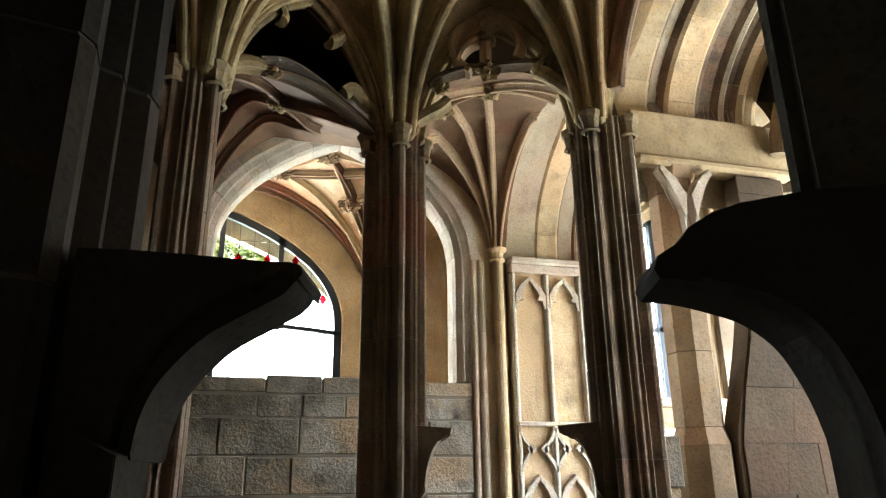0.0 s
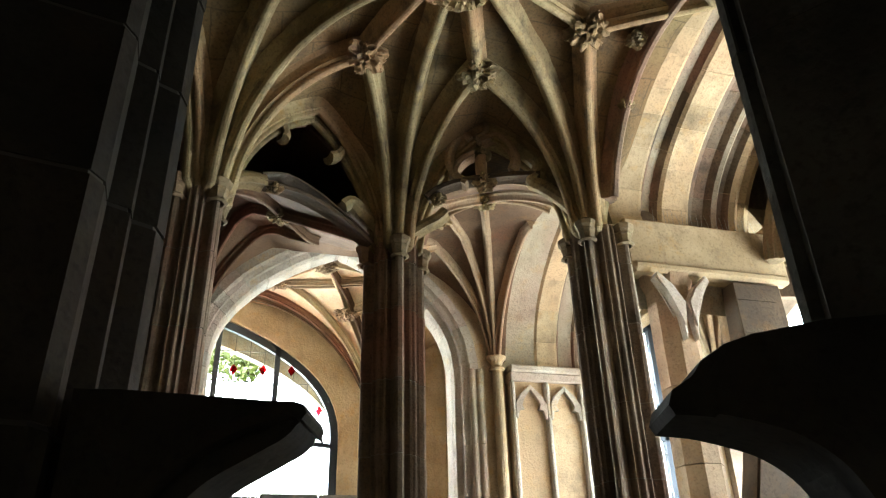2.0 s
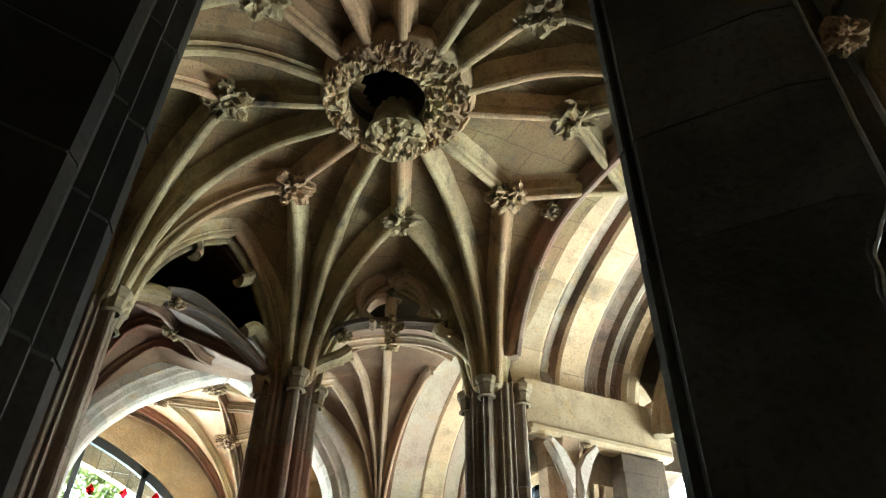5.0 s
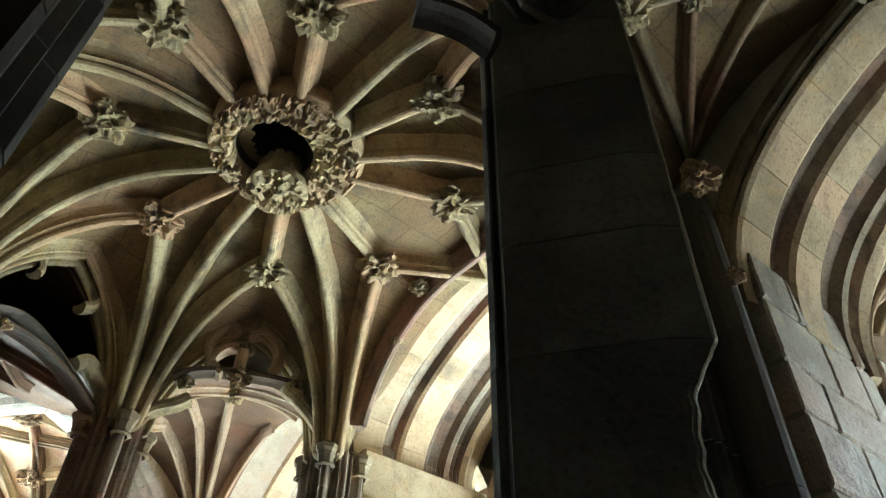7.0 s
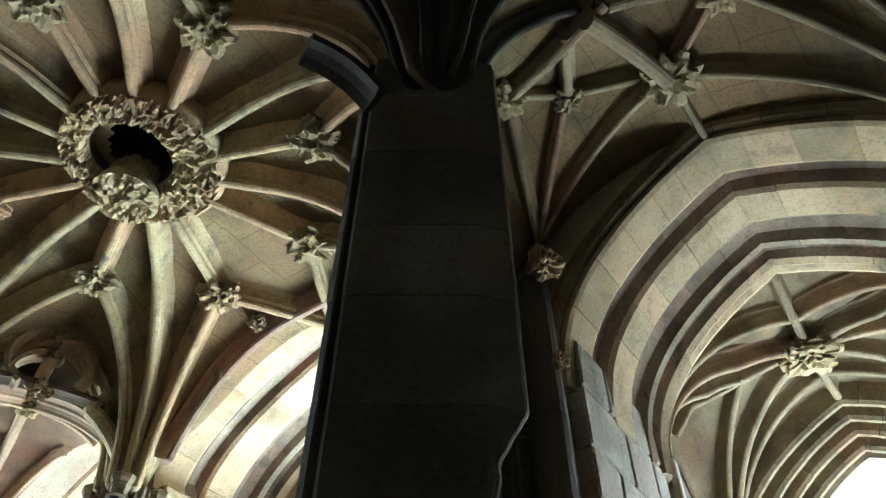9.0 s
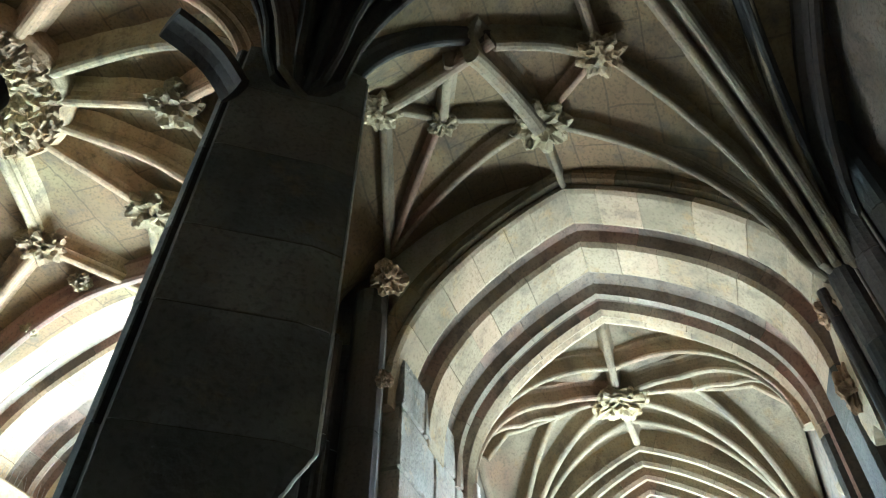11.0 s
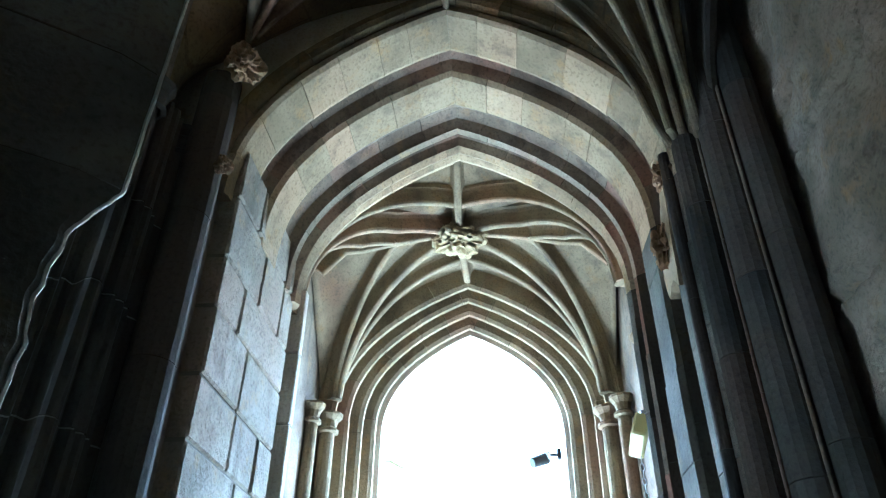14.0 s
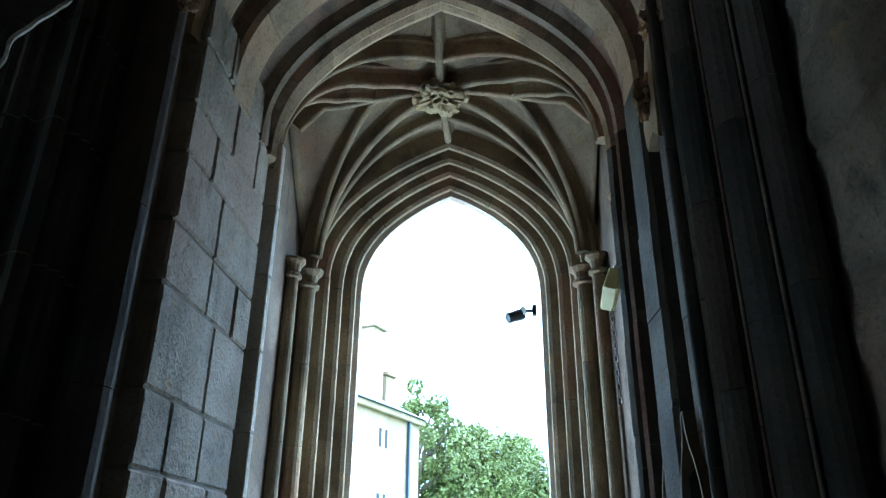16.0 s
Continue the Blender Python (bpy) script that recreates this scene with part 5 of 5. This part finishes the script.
for i in range(nx + 1):
    for j in range(nz + 1):
        x, z = -0.25 + 3.1 * i / nx, 1.2 + 4.4 * j / nz
        p = Vector((x, 0, z))
        y = NEAR + 0.05 * noise.noise(p * 1.4) + 0.035 * noise.noise(p * 4) + 0.014 * noise.noise(p * 12)
        d = crack_depth(x + 0.02 * noise.noise(p * 9), z + 0.02 * noise.noise(p * 9 + Vector((5, 0, 0))))
        verts.append((x, y - 0.05 * max(0, 1 - d / 0.022), z))
k = nz + 1
faces = [(i * k + j, i * k + j + 1, (i + 1) * k + j + 1, (i + 1) * k + j) for i in range(nx) for j in range(nz)]
tagged(part("wall_plaster", mesh_of("wall_plaster", verts, faces, PLASTER, True), PLASTER), "rough uneven plaster and stone with long open cracks", "wall", kind="structure")

# ---- fittings by the door ----
t = thing("security_camera", "small black security camera on a bracket by the doorway", "camera", at=(5.70, -0.80, 3.56))
b = bmesh.new()
bmesh.ops.create_cone(b, cap_ends=True, segments=20, radius1=0.045, radius2=0.05, depth=0.15, matrix=pose(-0.03, 0.14, -0.06, 68, 0, 25))
bmesh.ops.bevel(b, geom=[e for e in b.edges if e.calc_length() < 0.03], offset=0.006, segments=2, affect="EDGES")
part("housing", b, BLACK, t)
b = bmesh.new()
bmesh.ops.create_cone(b, cap_ends=True, segments=20, radius1=0.036, radius2=0.036, depth=0.012, matrix=pose(-0.062, 0.075, -0.025, 68, 0, 25))
part("lens", b, LENS, t, "pale lens ring")
part("arm", boxm(-0.012, 0.012, 0.0, 0.10, -0.02, 0.004, 0.004), BLACK, t)
part("wall_plate", boxm(-0.03, 0.03, -0.035, 0.0, -0.05, 0.04, 0.006), BLACK, t)
t = thing("wall_lamp", "tilted cream plastic floodlight on the porch wall", "lamp", at=(4.34, -1.22, 3.22))
b = bmesh.new()
box(b, -0.11, 0.11, -0.03, 0.06, -0.09, 0.09, 0.012)
bmesh.ops.rotate(b, verts=b.verts, matrix=Euler((radians(20), radians(24), 0)).to_matrix())
part("housing", b, YELLOW, t)
part("bracket", boxm(-0.015, 0.015, -0.12, -0.01, 0.06, 0.16, 0.004), STEEL, t)
t = thing("hanging_chain", "dull steel chain hanging below the wall lamp", "chain", at=(4.36, -1.2, 3.08))
for i in range(14):
    b = bmesh.new()
    ring = []
    for k in range(8):
        a = 2 * math.pi * k / 8
        ring.append([b.verts.new((0.011 * math.cos(a) + 0.004 * math.cos(q) * math.cos(a), 0.004 * math.sin(q), 0.024 * math.sin(a) + 0.004 * math.cos(q) * math.sin(a))) for q in (0, 2.09, 4.19)])
    for k in range(8):
        for q in range(3):
            b.faces.new((ring[k][q], ring[k][(q + 1) % 3], ring[(k + 1) % 8][(q + 1) % 3], ring[(k + 1) % 8][q]))
    link = part("link", b, STEEL, t)
    link.matrix_basis = pose(0, 0, -0.042 * i, 0, 0, 90 * (i % 2))

# ---- outside ----
nx = 60
verts = [(-400 + 800 * i / nx, -400 + 800 * j / nx) for i in range(nx + 1) for j in range(nx + 1)]
verts = [(x, y, -0.25 + max(0, (x - 60)) * 0.05 + (0.8 * noise.noise(Vector((x, y, 0)) * 0.02) if x > 30 else 0)) for x, y in verts]
k = nx + 1
tagged(part("ground", mesh_of("ground", verts, [(i * k + j, (i + 1) * k + j, (i + 1) * k + j + 1, i * k + j + 1) for i in range(nx) for j in range(nx)], GRASS, True), GRASS), "open grassy ground rising to a far slope", "ground", kind="structure")

# Unseen reflector: a pale slab that throws sunlight up into the porch.
tagged(part("pavement", boxm(5.95, 22, -14, 14, -0.2, -0.02), BOUNCE_STONE), "unseen pale slab outside the door, added to bounce sunlight in", "pavement", kind="structure")

ex = Vector((-0.927, 0.374, 0))
ey = Vector((0.374, 0.927, 0))
house = thing("house", "pale limestone house with slate roof and small paired windows", "house", at=(32.0, 2.62, 0))
hm = Matrix(((ex.x, ey.x, 0, 32.0), (ex.y, ey.y, 0, 2.62), (0, 0, 1, -0.3), (0, 0, 0, 1)))
house.matrix_basis = hm
part("wall", boxm(0, 14, 0, 7, 0, 7.8), ASHLAR, house)
b = bmesh.new()
rf = [b.verts.new(p) for p in ((-0.3, -0.35, 7.75), (14.3, -0.35, 7.75), (14.3, 7.35, 7.75), (-0.3, 7.35, 7.75), (3.0, 3.5, 9.7), (11, 3.5, 9.7))]
for q in ((0, 1, 5, 4), (1, 2, 5), (2, 3, 4, 5), (3, 0, 4), (3, 2, 1, 0)):
    b.faces.new([rf[i] for i in q])
part("roof", b, SLATE, house)
part("cornice", boxm(-0.2, 14.2, -0.22, 0.0, 7.5, 7.74, 0.04), ASHLAR, house)
for x, w, top in ((1.6, 1.0, 11.5), (0.6, 0.7, 9.6)):
    chimney = part("chimney", boxm(x, x + w, 1.0, 1.9, 8.0, top, 0.03), ASHLAR, house)
    part("chimney_cap", boxm(x - 0.12, x + w + 0.12, 0.88, 2.02, top, top + 0.18, 0.03), ASHLAR, chimney)
part("downpipe", boxm(1.02, 1.14, -0.14, -0.02, 0, 7.5), IRON, house)
for x in (2.75, 3.23, 6.0, 6.48, 9.5, 9.98):
    for z in (1.2, 3.62, 6.1):
        win = part("window", boxm(x, x + 0.36, -0.03, 0.12, z, z + 0.86, 0.02), PALE, house)
        part("pane", boxm(x + 0.07, x + 0.29, -0.036, 0.0, z + 0.06, z + 0.80), DARK_PANE, win)


def tree(x, y, z0, height, spread, seed):
    rng = random.Random(seed)
    t = thing("tree", "leafy green broadleaf tree beyond the doorway", "tree", "trees outside", at=(x, y, z0))
    b = bmesh.new()
    bmesh.ops.create_cone(b, cap_ends=True, segments=10, radius1=height * 0.03, radius2=height * 0.012, depth=height * 0.6, matrix=pose(0, 0, height * 0.3))
    tips = []
    for i in range(9):
        a, e = rng.uniform(0, 6.28), rng.uniform(25, 65)
        l = height * rng.uniform(0.22, 0.36)
        s = Vector((0, 0, height * rng.uniform(0.32, 0.58)))
        d = Vector((math.cos(a) * math.cos(radians(e)), math.sin(a) * math.cos(radians(e)), math.sin(radians(e))))
        m = Matrix.Translation(s + d * l / 2) @ d.to_track_quat("Z", "Y").to_matrix().to_4x4()
        bmesh.ops.create_cone(b, cap_ends=True, segments=6, radius1=height * 0.011, radius2=height * 0.004, depth=l, matrix=m)
        tips.append(s + d * l)
    part("trunk", b, BARK, t)
    verts, faces = [], []
    clumps = [(tip, rng.uniform(0.5, 0.8)) for tip in tips] + [(Vector((rng.uniform(-1, 1) * spread * 0.7, rng.uniform(-1, 1) * spread * 0.7, height * rng.uniform(0.4, 0.95))), rng.uniform(0.4, 0.75)) for _ in range(22)]
    for c, r in clumps:
        for _ in range(360):
            d = Vector((rng.gauss(0, 1), rng.gauss(0, 1), rng.gauss(0, 0.8)))
            p = c + d.normalized() * (spread * 0.42 * r * rng.uniform(0.5, 1.0) ** 0.5)
            u = Vector((rng.gauss(0, 1), rng.gauss(0, 1), rng.gauss(0, 1))).normalized()
            v = u.cross(Vector((rng.gauss(0, 1), rng.gauss(0, 1), rng.gauss(0, 1)))).normalized()
            s = rng.uniform(0.07, 0.15)
            k = len(verts)
            verts += [p - u * s, p + v * s * 0.6, p + u * s, p - v * s * 0.6]
            faces.append((k, k + 1, k + 2, k + 3))
    part("crown", mesh_of("crown", verts, faces, LEAF), LEAF, t)


for i, (x, y, h, s) in enumerate(((44, 3.9, 13.2, 2.6), (46, 1.2, 10.4, 3.4), (42, -0.4, 8.6, 3.2), (47, -2.6, 9.6, 3.6), (52, -4.6, 10.5, 4.0), (58, 0.5, 12, 4.5), (45, -5.5, 9.0, 3.5), (-2.2, 25, 12.0, 3.2), (-5.2, 27, 11.0, 3.4))):
    tree(x, y, -0.3, h, s, 100 + i)
